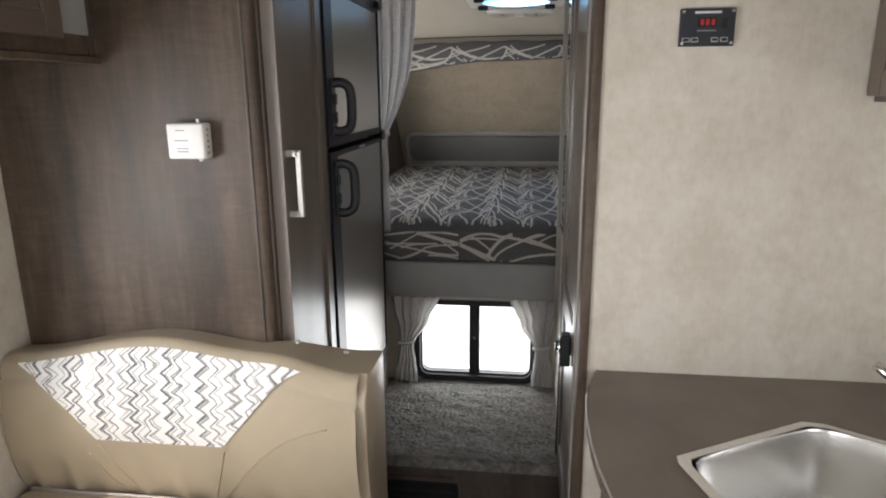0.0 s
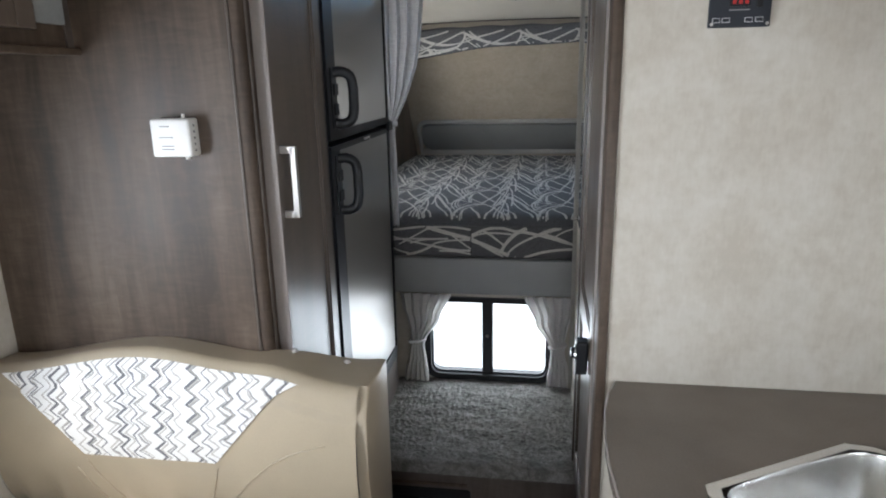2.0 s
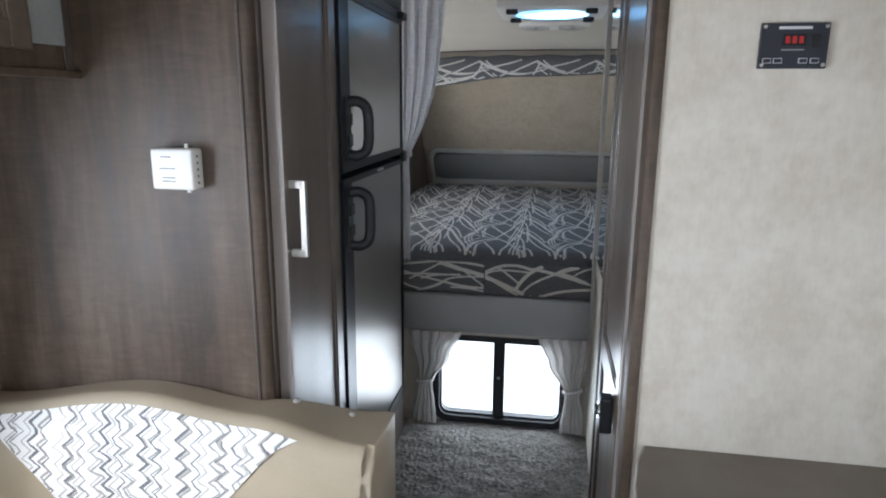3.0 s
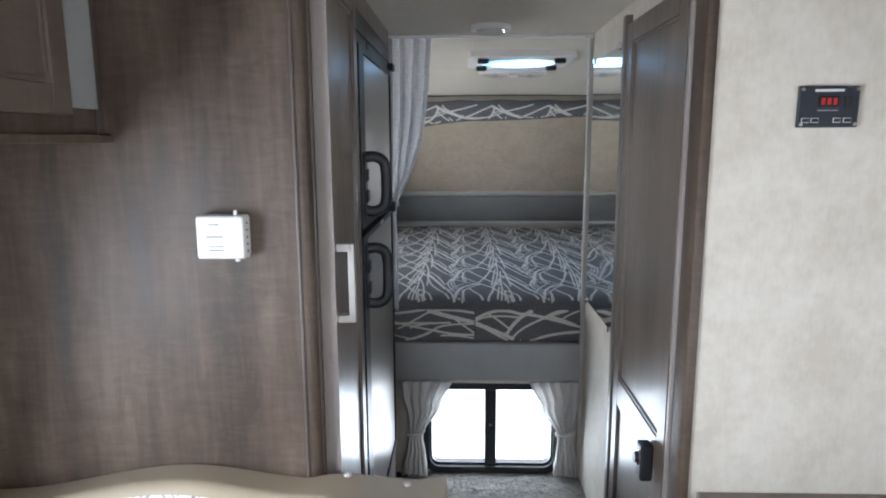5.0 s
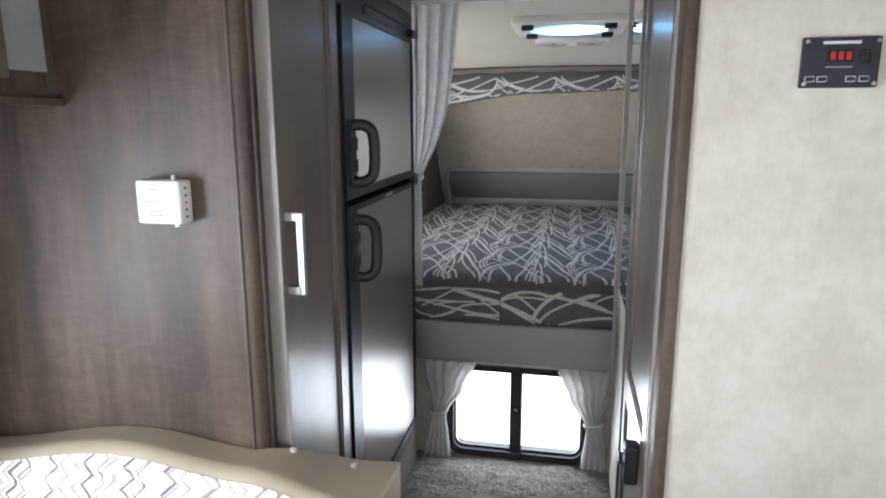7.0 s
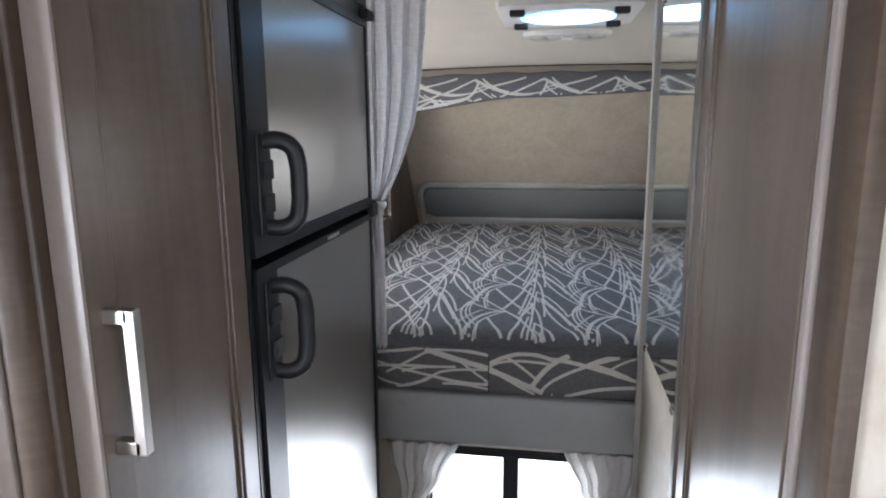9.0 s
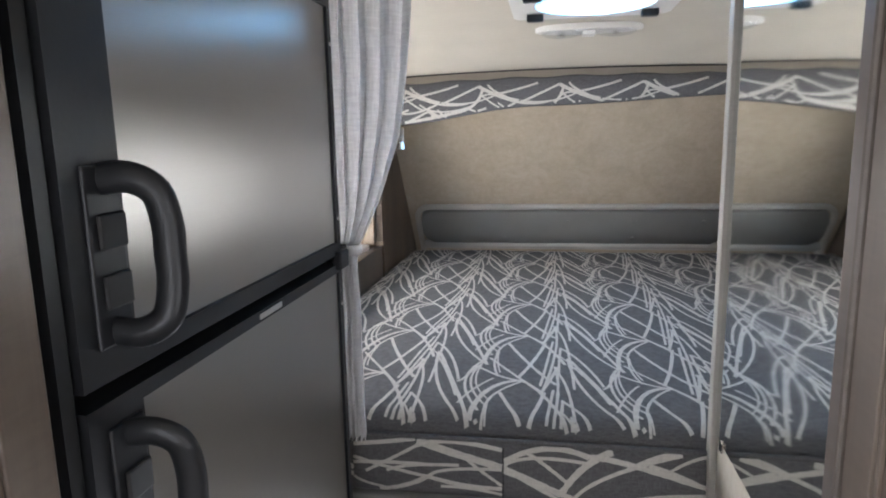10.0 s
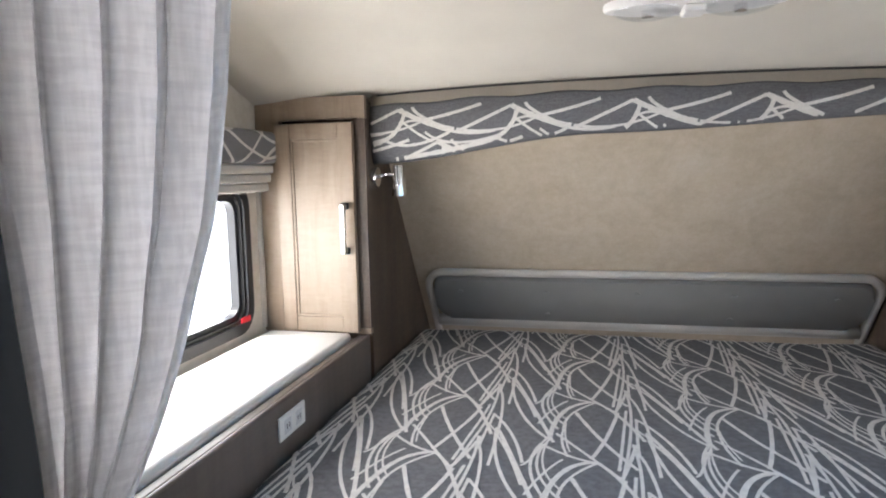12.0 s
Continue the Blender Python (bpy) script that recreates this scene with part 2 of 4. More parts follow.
RED = plain("red_tag", (0.55, 0.02, 0.03), 0.4)
DARKBLUE = plain("dark_panel_face", (0.020, 0.024, 0.032), 0.35)
GROUND = plain("pale_concrete", (0.42, 0.41, 0.39), 0.9, grain=30, wear=0.2)
# spacing, lean, sway, length of a sway, phase, half width
BAND_LINES = ((0.15, 0.26, 0.022, 0.42, 0.0, 0.0048), (0.15, -0.26, 0.022, 0.42, 0.6, 0.0048), (0.17, 0.50, 0.030, 0.50, 1.0, 0.0046), (0.17, -0.50, 0.030, 0.50, 1.8, 0.0046), (0.12, 0.06, 0.030, 0.46, 3.0, 0.0042))
DARKCLOTH, LINECLOTH = (0.112, 0.111, 0.115), (0.58, 0.555, 0.51)
CHARCOAL = cloth("charcoal_cloth", DARKCLOTH, 600, 0.22, 0.85)
REEDLINE = cloth("pale_printed_line", LINECLOTH, 500, 0.10, 0.85)
SIDEPRINT = branch_print("branch_print_side", 2, 1, BAND_LINES, DARKCLOTH, LINECLOTH)
ZIGZAG = zigzag_print("zigzag_cloth")

nd = Nodes("red_digits")
nd.done((0.25, 0.01, 0.01), 0.4, Emission_Color=(1, 0.04, 0.03, 1), Emission_Strength=0.16)
LED = nd.mat

# ---- building helpers ----


def thing(name, at, label, category, group="", kind=""):
    e = new(name)
    e.location = at
    return tagged(e, label, category, group, kind)


def part(name, bm, material, parent=None, label="", smooth=None):
    me = bpy.data.meshes.new(name)
    bmesh.ops.recalc_face_normals(bm, faces=bm.faces[:])
    bm.to_mesh(me)
    bm.free()
    me.materials.append(material)
    if smooth:
        for p in me.polygons:
            p.use_smooth = True
        if smooth != 1:
            me.set_sharp_from_angle(angle=radians(smooth))
    ob = new(name, me)
    if parent is not None:
        ob.parent = parent
        ob.matrix_parent_inverse = Matrix.Translation(-parent.location)
    if label:
        ob["label"] = label
    return ob


def solid(name, bm, material, label, category, group="", kind="", smooth=None):
    return tagged(part(name, bm, material, None, "", smooth), label, category, group, kind)


def box(x0, x1, y0, y1, z0, z1, bevel=0.0, bm=None, seg=2):
    own = bmesh.new()
    m = Matrix.Translation(((x0 + x1) / 2, (y0 + y1) / 2, (z0 + z1) / 2)) @ Matrix.Diagonal((abs(x1 - x0), abs(y1 - y0), abs(z1 - z0), 1))
    bmesh.ops.create_cube(own, size=1, matrix=m)
    if bevel:
        bmesh.ops.bevel(own, geom=own.edges[:], offset=bevel, segments=seg, affect="EDGES", profile=0.5)
    if bm is None:
        return own
    tmp = bpy.data.meshes.new("tmp")
    own.to_mesh(tmp)
    own.free()
    bm.from_mesh(tmp)
    bpy.data.meshes.remove(tmp)
    return bm


def rod(a, b, r, bm=None, seg=16, r2=None):
    bm = bm or bmesh.new()
    a, b = Vector(a), Vector(b)
    m = Matrix.Translation((a + b) / 2) @ (b - a).to_track_quat("Z", "Y").to_matrix().to_4x4()
    bmesh.ops.create_cone(bm, cap_ends=True, segments=seg, radius1=r, radius2=r if r2 is None else r2, depth=(b - a).length, matrix=m)
    return bm


def sheet(fn, nu, nv, bm=None):
    """A grid of quads from fn(u, v), u and v from 0 to 1."""
    bm = bm or bmesh.new()
    vs = [[bm.verts.new(fn(i / nu, j / nv)) for j in range(nv + 1)] for i in range(nu + 1)]
    for i in range(nu):
        for j in range(nv):
            bm.faces.new((vs[i][j], vs[i + 1][j], vs[i + 1][j + 1], vs[i][j + 1]))
    return bm


def tube(points, r, bm=None, seg=10, closed=False, flat=1.0):
    """A round (or flattened) bar that follows the points."""
    bm = bm or bmesh.new()
    pts = [Vector(p) for p in points]
    n = len(pts)
    rings = []
    up = None
    for i, p in enumerate(pts):
        d = (pts[(i + 1) % n] - pts[i - 1]) if closed else (pts[min(i + 1, n - 1)] - pts[max(i - 1, 0)])
        d.normalize()
        if up is None:
            up = Vector((0, 0, 1)) if abs(d.z) < 0.9 else Vector((1, 0, 0))
        side = d.cross(up).normalized()
        up = side.cross(d).normalized()
        rings.append([bm.verts.new(p + r * (math.cos(t) * side + flat * math.sin(t) * up)) for t in [2 * math.pi * k / seg for k in range(seg)]])
    for i in range(n if closed else n - 1):
        a, b = rings[i], rings[(i + 1) % n]
        for k in range(seg):
            bm.faces.new((a[k], a[(k + 1) % seg], b[(k + 1) % seg], b[k]))
    if not closed:
        bm.faces.new(rings[0])
        bm.faces.new(rings[-1])
    return bm


def rounded_path(pts, steps=5):
    """A smooth path through the points."""
    p = [Vector(q) for q in pts]
    p = [p[0] * 2 - p[1]] + p + [p[-1] * 2 - p[-2]]
    out = []
    for a, b, c, d in zip(p, p[1:], p[2:], p[3:]):
        for k in range(steps):
            t = k / steps
            out.append(0.5 * (2 * b + (c - a) * t + (2 * a - 5 * b + 4 * c - d) * t * t + (3 * b - a - 3 * c + d) * t ** 3))
    return out + [p[-2]]


def round_rect(a0, a1, b0, b1, r, n=6):
    pts = []
    for ca, cb, s in ((a1 - r, b1 - r, 0), (a0 + r, b1 - r, 90), (a0 + r, b0 + r, 180), (a1 - r, b0 + r, 270)):
        for i in range(n + 1):
            t = radians(s + 90 * i / n)
            pts.append((ca + r * math.cos(t), cb + r * math.sin(t)))
    return pts


def ring(outer, inner, place, d0, d1):
    """A frame between two loops of equally many points; place(a, b, d) gives the point at depth d."""
    bm = bmesh.new()
    n = len(outer)
    rows = [[bm.verts.new(place(a, b, d)) for a, b in loop] for loop, d in ((outer, d0), (outer, d1), (inner, d1), (inner, d0))]
    for i in range(n):
        j = (i + 1) % n
        for k in range(4):
            p, q = rows[k], rows[(k + 1) % 4]
            bm.faces.new((p[i], p[j], q[j], q[i]))
    return bm


def slab(loop, place, d0, d1, bevel=0.0):
    """A plate with the given outline."""
    bm = bmesh.new()
    a = [bm.verts.new(place(p, q, d0)) for p, q in loop]
    b = [bm.verts.new(place(p, q, d1)) for p, q in loop]
    bm.faces.new(a)
    bm.faces.new(b[::-1])
    for i in range(len(a)):
        j = (i + 1) % len(a)
        bm.faces.new((a[i], a[j], b[j], b[i]))
    if bevel:
        rim = [e for e in bm.edges if all(v in b for v in e.verts)]
        bmesh.ops.bevel(bm, geom=rim, offset=bevel, segments=3, affect="EDGES", profile=0.5)
    return bm


def on_y(y):
    return lambda a, b, d: (a, y + d, b)


def on_x(x):
    return lambda a, b, d: (x + d, a, b)


def pierced(axis, lo, hi, a0, a1, z0, z1, holes):
    """A wall with rectangular openings, across x ('y' wall) or along y ('x' wall)."""
    bm = bmesh.new()
    cuts = sorted({a0, a1, *[h[0] for h in holes], *[h[1] for h in holes]})
    for p, q in zip(cuts, cuts[1:]):
        gaps = sorted([(h[2], h[3]) for h in holes if h[0] <= p and h[1] >= q])
        z = z0
        for g0, g1 in gaps + [(z1, z1)]:
            if g0 > z:
                box(*((lo, hi, p, q) if axis == "x" else (p, q, lo, hi)), z, g0, 0, bm)
            z = g1
    bmesh.ops.remove_doubles(bm, verts=bm.verts, dist=1e-5)
    return bm


def bar_handle(parent, x, y, z0, z1, out, name="handle"):
    """A flat satin bar pull with two feet, standing off a face along the given way."""
    ox, oy = out
    bm = bmesh.new()
    s = 0.006
    cx, cy = x + ox * 0.026, y + oy * 0.026
    box(cx - s, cx + s, cy - s, cy + s, z0, z1, 0.0015, bm)
    for z in (z0 + 0.007, z1 - 0.007):
        box(min(x, cx) - (s if oy else 0), max(x, cx) + (s if oy else 0), min(y, cy) - (s if ox else 0), max(y, cy) + (s if ox else 0), z - 0.007, z + 0.007, 0.001, bm)
    return part(name, bm, NICKEL, parent, "satin nickel bar handle")


def shaker_door(parent, face, a0, a1, z0, z1, sign, thick, mat, rail=0.045, name="door", panels=None):
    """A frame-and-panel door on a face; its recessed panels are separate pieces."""
    holes = panels or [(z0 + rail, z1 - rail)]
    bm = bmesh.new()
    put = lambda p, q, lo, hi, d0, d1, bev, target: box(*(sorted((face[1] + sign * d0, face[1] + sign * d1)) + [p, q] if face[0] == "x" else [p, q] + sorted((face[1] + sign * d0, face[1] + sign * d1))), lo, hi, bev, target)
    put(a0, a0 + rail, z0, z1, 0, thick, 0.002, bm)
    put(a1 - rail, a1, z0, z1, 0, thick, 0.002, bm)
    z = z0
    for lo, hi in holes:
        put(a0 + rail, a1 - rail, z, lo, 0, thick, 0.002, bm)
        z = hi
    put(a0 + rail, a1 - rail, z, z1, 0, thick, 0.002, bm)
    door = part(name, bm, mat, parent)
    for lo, hi in holes:
        pb = put(a0 + rail + 0.001, a1 - rail - 0.001, lo + 0.001, hi - 0.001, 0.0005, thick - 0.007, 0.0, None)
        part("panel", pb, mat, door)
        lip = bmesh.new()
        for (p, q, l, h) in ((a0 + rail, a0 + rail + 0.007, lo, hi), (a1 - rail - 0.007, a1 - rail, lo, hi), (a0 + rail + 0.007, a1 - rail - 0.007, lo, lo + 0.007), (a0 + rail + 0.007, a1 - rail - 0.007, hi - 0.007, hi)):
            put(p, q, l, h, 0.001, thick - 0.003, 0.0015, lip)
        part("moulding", lip, mat, door)
    return door


def ribbons(motif, pitch, cells, place, keep, wide, seg=9):
    """Printed lines: a motif of arcs, in steps of the cloth's repeat, laid on a surface by place(a, b)."""
    bm = bmesh.new()
    for ci, cj in cells:
        for k, (a0, b0, a1, b1, a2, b2, w) in enumerate(motif):
            pts = []
            for i in range(seg + 1):
                t = i / seg
                a = (1 - t) ** 2 * a0 + 2 * t * (1 - t) * a1 + t * t * a2 + ci
                b = (1 - t) ** 2 * b0 + 2 * t * (1 - t) * b1 + t * t * b2 + cj
                pts.append(Vector((a * pitch[0], b * pitch[1])))
            row = []
            for i, q in enumerate(pts):
                d = (pts[min(i + 1, seg)] - pts[max(i - 1, 0)]).normalized()
                side = Vector((-d.y, d.x)) * wide * w * (1 + 0.25 * noise.noise((ci * 3 + i * 0.4, cj * 5 + k, 0)))
                row.append((q + side, q - side))
            for (p0, p1), (q0, q1) in zip(row, row[1:]):
                if all(keep(*c) for c in (p0, p1, q0, q1)):
                    bm.faces.new([bm.verts.new(place(*c)) for c in (p0, p1, q1, q0)])
    bmesh.ops.remove_doubles(bm, verts=bm.verts, dist=1e-5)
    return bm


# arcs of one repeat of the print: start, bend and end across and along the cloth, and weight
REED_ARCH = ((-0.15, 0.11, -0.43, 0.06, -0.45, -0.58, 1.6), (-0.14, 0.10, -0.39, -0.14, -0.36, -0.45, 0.9), (-0.36, -0.40, -0.39, -0.61, -0.32, -0.84, 0.8), (-0.35, -0.32, -0.36, -0.55, -0.31, -0.77, 0.55),
        (-0.15, 0.11, -0.00, -0.05, 0.16, -0.56, 1.1), (0.10, 0.39, 0.05, 0.12, -0.01, -0.09, 1.1), (0.01, -0.09, -0.06, -0.51, -0.18, -0.85, 1.2), (-0.02, 0.02, 0.01, 0.31, 0.07, 0.96, 0.9),
        (-0.29, -0.11, -0.12, -0.60, 0.09, -0.95, 1.2), (-0.49, 0.32, -0.29, 0.12, -0.13, 0.10, 1.1), (-0.41, 0.51, -0.22, 0.23, 0.01, -0.11, 1), (0.08, 0.40, 0.15, -0.07, 0.00, -1.06, 0.9))
REED_LEAF = ((0.11, 0.25, 0.20, -0.00, 0.21, -1.02, 0.9), (-0.44, 0.46, -0.66, 0.06, -0.40, -0.42, 0.9), (-0.44, 0.42, -0.60, 0.02, -0.36, -0.34, 0.75), (-0.45, 0.40, -0.53, -0.02, -0.34, -0.26, 0.6),
        (-0.54, -0.34, -0.47, -0.05, -0.35, 0.12, 0.75), (-0.60, 0.02, -0.56, 0.01, -0.49, 0.32, 0.8), (-0.88, 0.80, -0.69, 0.55, -0.59, 0.05, 1), (-0.80, 0.52, -0.59, -0.06, -0.42, -0.64, 1.2),
        (-0.80, 0.43, -0.67, 0.15, -0.57, -0.23, 0.8), (-0.82, 0.57, -0.79, -0.12, -0.45, -0.60, 1), (-0.89, 0.21, -0.89, 0.47, -0.87, 0.80, 0.9), (-0.89, 0.64, -0.84, 0.52, -0.78, 0.46, 0.7))
BAND_NEAR = ((-0.65, 1.00, -0.38, 0.80, -0.01, 0.60, 1.8), (-0.97, 0.83, -0.64, 0.91, -0.45, 1.00, 1), (-0.97, 0.63, -0.62, 0.41, -0.48, 0.37, 0.9), (-0.97, 0.54, -0.73, 0.59, -0.45, 0.57, 0.9),
        (-0.75, 0.43, -0.64, 0.58, -0.28, 0.59, 0.8), (-0.48, 0.37, -0.27, 0.21, -0.01, 0.23, 1.2), (-0.40, 0.20, -0.21, 0.23, -0.01, 0.11, 0.9), (-0.97, 0.06, -0.72, -0.01, -0.48, 0.37, 1.3),
        (-0.23, 0.69, -0.15, 0.54, -0.01, 0.29, 0.8), (-0.97, 0.29, -0.92, 0.17, -0.77, 0.11, 0.8), (-0.89, 0.40, -0.72, 0.63, -0.55, 0.86, 0.8), (-0.55, 0.86, -0.38, 1.02, -0.01, 0.86, 1),
        (-0.48, 0.37, -0.42, 0.56, -0.01, 0.56, 0.8))
BAND_FAR = ((-0.00, 0.69, 0.25, 1.07, 0.52, 0.83, 1.2), (0.52, 0.83, 0.66, 0.87, 1.23, 0.46, 1.3), (-0.00, 0.57, 0.19, 0.41, 0.45, 0.09, 1.9), (-0.00, 0.63, 0.08, 0.46, 0.38, 0.05, 1),
        (0.13, 0.86, 0.24, 0.74, 0.40, 0.40, 0.9), (0.36, 0.23, 0.48, 0.87, 0.77, 1.00, 1.6), (0.43, 0.09, 0.50, 0.60, 1.16, 1.00, 1), (0.52, 0.06, 0.62, -0.01, 0.82, 0.20, 1.1),
        (0.67, 0.06, 0.88, 0.31, 1.23, 0.34, 1.3), (-0.00, 0.62, 0.10, 0.86, 0.52, 0.74, 0.8), (0.87, 0.77, 1.07, 0.66, 1.23, 0.43, 0.9), (0.79, 0.74, 0.96, 1.00, 1.23, 0.98, 0.9),
        (0.99, 0.69, 1.11, 0.90, 1.23, 0.94, 0.7))
CREST = ((-0.49, 0.49, -0.22, 0.26, -0.01, 0.06, 1), (-0.01, 0.06, 0.23, 0.35, 0.49, 0.45, 1.6), (0.23, 0.31, 0.54, 0.61, 0.85, 0.48, 0.9), (0.11, 0.02, 0.13, 0.18, 0.48, 0.47, 1),
        (0.26, 0.25, 0.54, 0.14, 0.73, 0.01, 1), (0.04, 0.12, 0.01, 0.51, -0.21, 0.66, 1.3), (0.01, 0.25, 0.13, 0.49, 0.29, 0.65, 0.8), (-0.49, 0.44, -0.13, 0.58, 0.20, 0.29, 0.7),
        (-0.16, 0.59, 0.05, 0.87, 0.45, 0.49, 0.9), (-1.17, 0.98, -0.63, 0.86, -0.19, 0.65, 1.4), (-0.77, 0.48, -0.59, 0.83, -0.12, 0.57, 0.8), (0.02, 0.32, 0.14, 0.20, 0.26, 0.36, 0.7))

# ---- structure ----
XL, XR, YB, CEIL = -1.13, 0.95, -1.10, 1.89
MID = -0.09


def ceil_z(x, y):
    s = min(max((y - 3.25) / 0.5, 0), 1)
    front = s * s * (3 - 2 * s)
    side = abs((x - MID) / 1.04)
    return CEIL - front * (0.098 + 0.028 * min(side, 1) ** 2 + 0.025 * min(side, 1) ** 5)


solid("ground", box(-400, 400, -400, 400, -1.02, -0.90), GROUND, "pale concrete ground outside the camper", "ground", kind="structure")
solid("floor", box(XL - 0.05, XR + 0.05, YB - 0.05, 1.84, -0.05, 0.0), WOOD, "grey-brown wood-look vinyl camper floor", "floor", kind="structure")
VX, VY, VH = -0.055, 2.90, 0.155


def build_ceiling():
    xs = sorted({XL - 0.05 + i * (XR - XL + 0.1) / 22 for i in range(23)} | {VX - VH, VX + VH})
    ys = sorted({YB - 0.05 + i * (4.5 - YB + 0.05) / 60 for i in range(61)} | {VY - VH, VY + VH})
    bm = bmesh.new()
    lo = {(x, y): bm.verts.new((x, y, ceil_z(x, y))) for x in xs for y in ys}
    hi = {(x, y): bm.verts.new((x, y, CEIL + 0.05)) for x in xs for y in ys}
    cells = [(i, j) for i in range(len(xs) - 1) for j in range(len(ys) - 1)
             if not (VX - VH - 1e-6 < xs[i] and xs[i + 1] < VX + VH + 1e-6 and VY - VH - 1e-6 < ys[j] and ys[j + 1] < VY + VH + 1e-6)]
    inside = set(cells)
    for i, j in cells:
        q = [(xs[i], ys[j]), (xs[i + 1], ys[j]), (xs[i + 1], ys[j + 1]), (xs[i], ys[j + 1])]
        bm.faces.new([lo[k] for k in q])
        bm.faces.new([hi[k] for k in reversed(q)])
        for (di, dj), (a, b) in (((0, -1), (0, 1)), ((1, 0), (1, 2)), ((0, 1), (2, 3)), ((-1, 0), (3, 0))):
            if (i + di, j + dj) not in inside:
                bm.faces.new((lo[q[b]], lo[q[a]], hi[q[a]], hi[q[b]]))
    return bm


solid("ceiling", build_ceiling(), HEADLINER, "cream headliner ceiling with a square vent opening", "ceiling", kind="structure", smooth=40)
SIDE_WIN = (2.58, 3.56, 1.17, 1.54)
DIN_WIN = (0.10, 1.12, 0.98, 1.50)
KIT_WIN = (0.0, 0.7, 1.0, 1.4)
solid("wall_left", pierced("x", XL - 0.045, XL, YB - 0.05, 4.45, -0.05, 1.93, [SIDE_WIN, DIN_WIN]), BEIGE, "beige mottled wallboard side wall", "wall", kind="structure")
solid("wall_right", pierced("x", XR, XR + 0.045, YB - 0.05, 4.45, -0.05, 1.93, [SIDE_WIN, KIT_WIN]), BEIGE, "beige mottled wallboard side wall", "wall", kind="structure")
solid("wall_rear", pierced("y", YB - 0.045, YB, XL, XR, -0.05, 1.93, [(-0.31, 0.31, 0.35, 1.85)]), BEIGE, "beige wallboard rear wall with the door opening", "wall", kind="structure")


def slope_y(z):
    return 4.262 - 0.733 * (z - 1.044)


def nose(u, v):
    """The front wall leans in over the head of the bed."""
    z = 0.86 + v * 0.98
    return (XL - 0.03 + u * (XR - XL + 0.06), slope_y(z), z)


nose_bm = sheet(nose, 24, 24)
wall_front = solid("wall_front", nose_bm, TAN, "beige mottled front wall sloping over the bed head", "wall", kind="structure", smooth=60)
sol = wall_front.modifiers.new("thickness", "SOLIDIFY")
sol.thickness, sol.offset = 0.03, 1
solid("wall_outer_front", box(XL - 0.045, XR + 0.045, 4.46, 4.50, 0.70, 1.94), BEIGE, "plain outer front shell", "wall", kind="structure")
WIN = (-0.425, 0.065, 0.372, 0.708)
solid("wall_window", pierced("y", 2.355, 2.40, XL, XR, -0.05, 0.86, [(WIN[0] + 0.012, WIN[1] - 0.012, WIN[2] + 0.012, WIN[3] - 0.012)]), BEIGE, "beige wall below the bed with a window", "wall", kind="structure")
solid("wall_bath", box(0.146, XR, 1.335, 1.375, 0.0, CEIL), BEIGE, "cream mottled wallboard bathroom wall beside the counter", "wall", kind="structure")
solid("wall_bath_side", pierced("x", 0.133, 0.165, 1.376, 2.345, 0.0, CEIL, [(1.405, 1.845, 0.37, 1.84)]), BEIGE, "beige bathroom side wall with a door opening", "wall", kind="structure")
solid("wall_bath_back", box(0.166, XR, 2.30, 2.344, 0.37, CEIL), BEIGE, "plain bathroom back wall at the bed", "wall", kind="structure")
solid("door_stop_trim", box(0.121, 0.1325, 1.392, 1.406, 0.0, CEIL, 0.003), TRIM, "pale taupe strip beside the bathroom door", "trim", kind="structure", smooth=40)
solid("corner_trim", box(0.125, 0.146, 1.328, 1.391, 0.0, CEIL, 0.006), WOOD, "dark taupe corner trim beside the bathroom door", "trim", kind="structure", smooth=40)
solid("fridge_partition", box(XL, -0.562, 2.263, 2.344, 0.0, CEIL), BLACK_MATTE, "black-edged partition at the end of the fridge", "partition", kind="structure")
solid("bed_platform", box(XL, XR, 2.36, 4.30, 0.735, 0.862), WOOD_EDGE, "wooden bed platform over the cab", "platform", kind="structure")


def carpet_fn(u, v):
    x, y = -0.53 + u * 0.665, 1.80 + v * 0.552
    edge = min(1.0, (y - 1.80) / 0.03)
    return (x, y, 0.352 + 0.018 * math.sqrt(max(0, 1 - (1 - edge) ** 2)) + 0.006 * noise.noise((x * 14, y * 24, 1)) + 0.0045 * noise.noise((x * 90, y * 120, 4)))


carpet = solid("carpeted_step", sheet(carpet_fn, 190, 160), CARPET, "grey cut-pile carpet on the raised step below the bed", "carpet", kind="structure", smooth=1)
solid("step_riser", box(-0.53, 0.135, 1.812, 1.85, 0.0, 0.345), WOOD_EDGE, "dark wood riser under the carpeted step", "riser", kind="structure")
solid("step_deck", box(-0.53, 0.135, 1.85, 2.354, 0.30, 0.346), WOOD_EDGE, "wooden deck of the raised step", "step", kind="structure")
solid("step_carpet_edge", sheet(lambda u, v: (-0.53 + u * 0.665, 1.797 + 0.004 * noise.noise((u * 60, v * 6, 0)), 0.325 + v * 0.036), 160, 6), CARPET, "grey carpet edge turned over the step", "carpet", kind="structure", smooth=1)

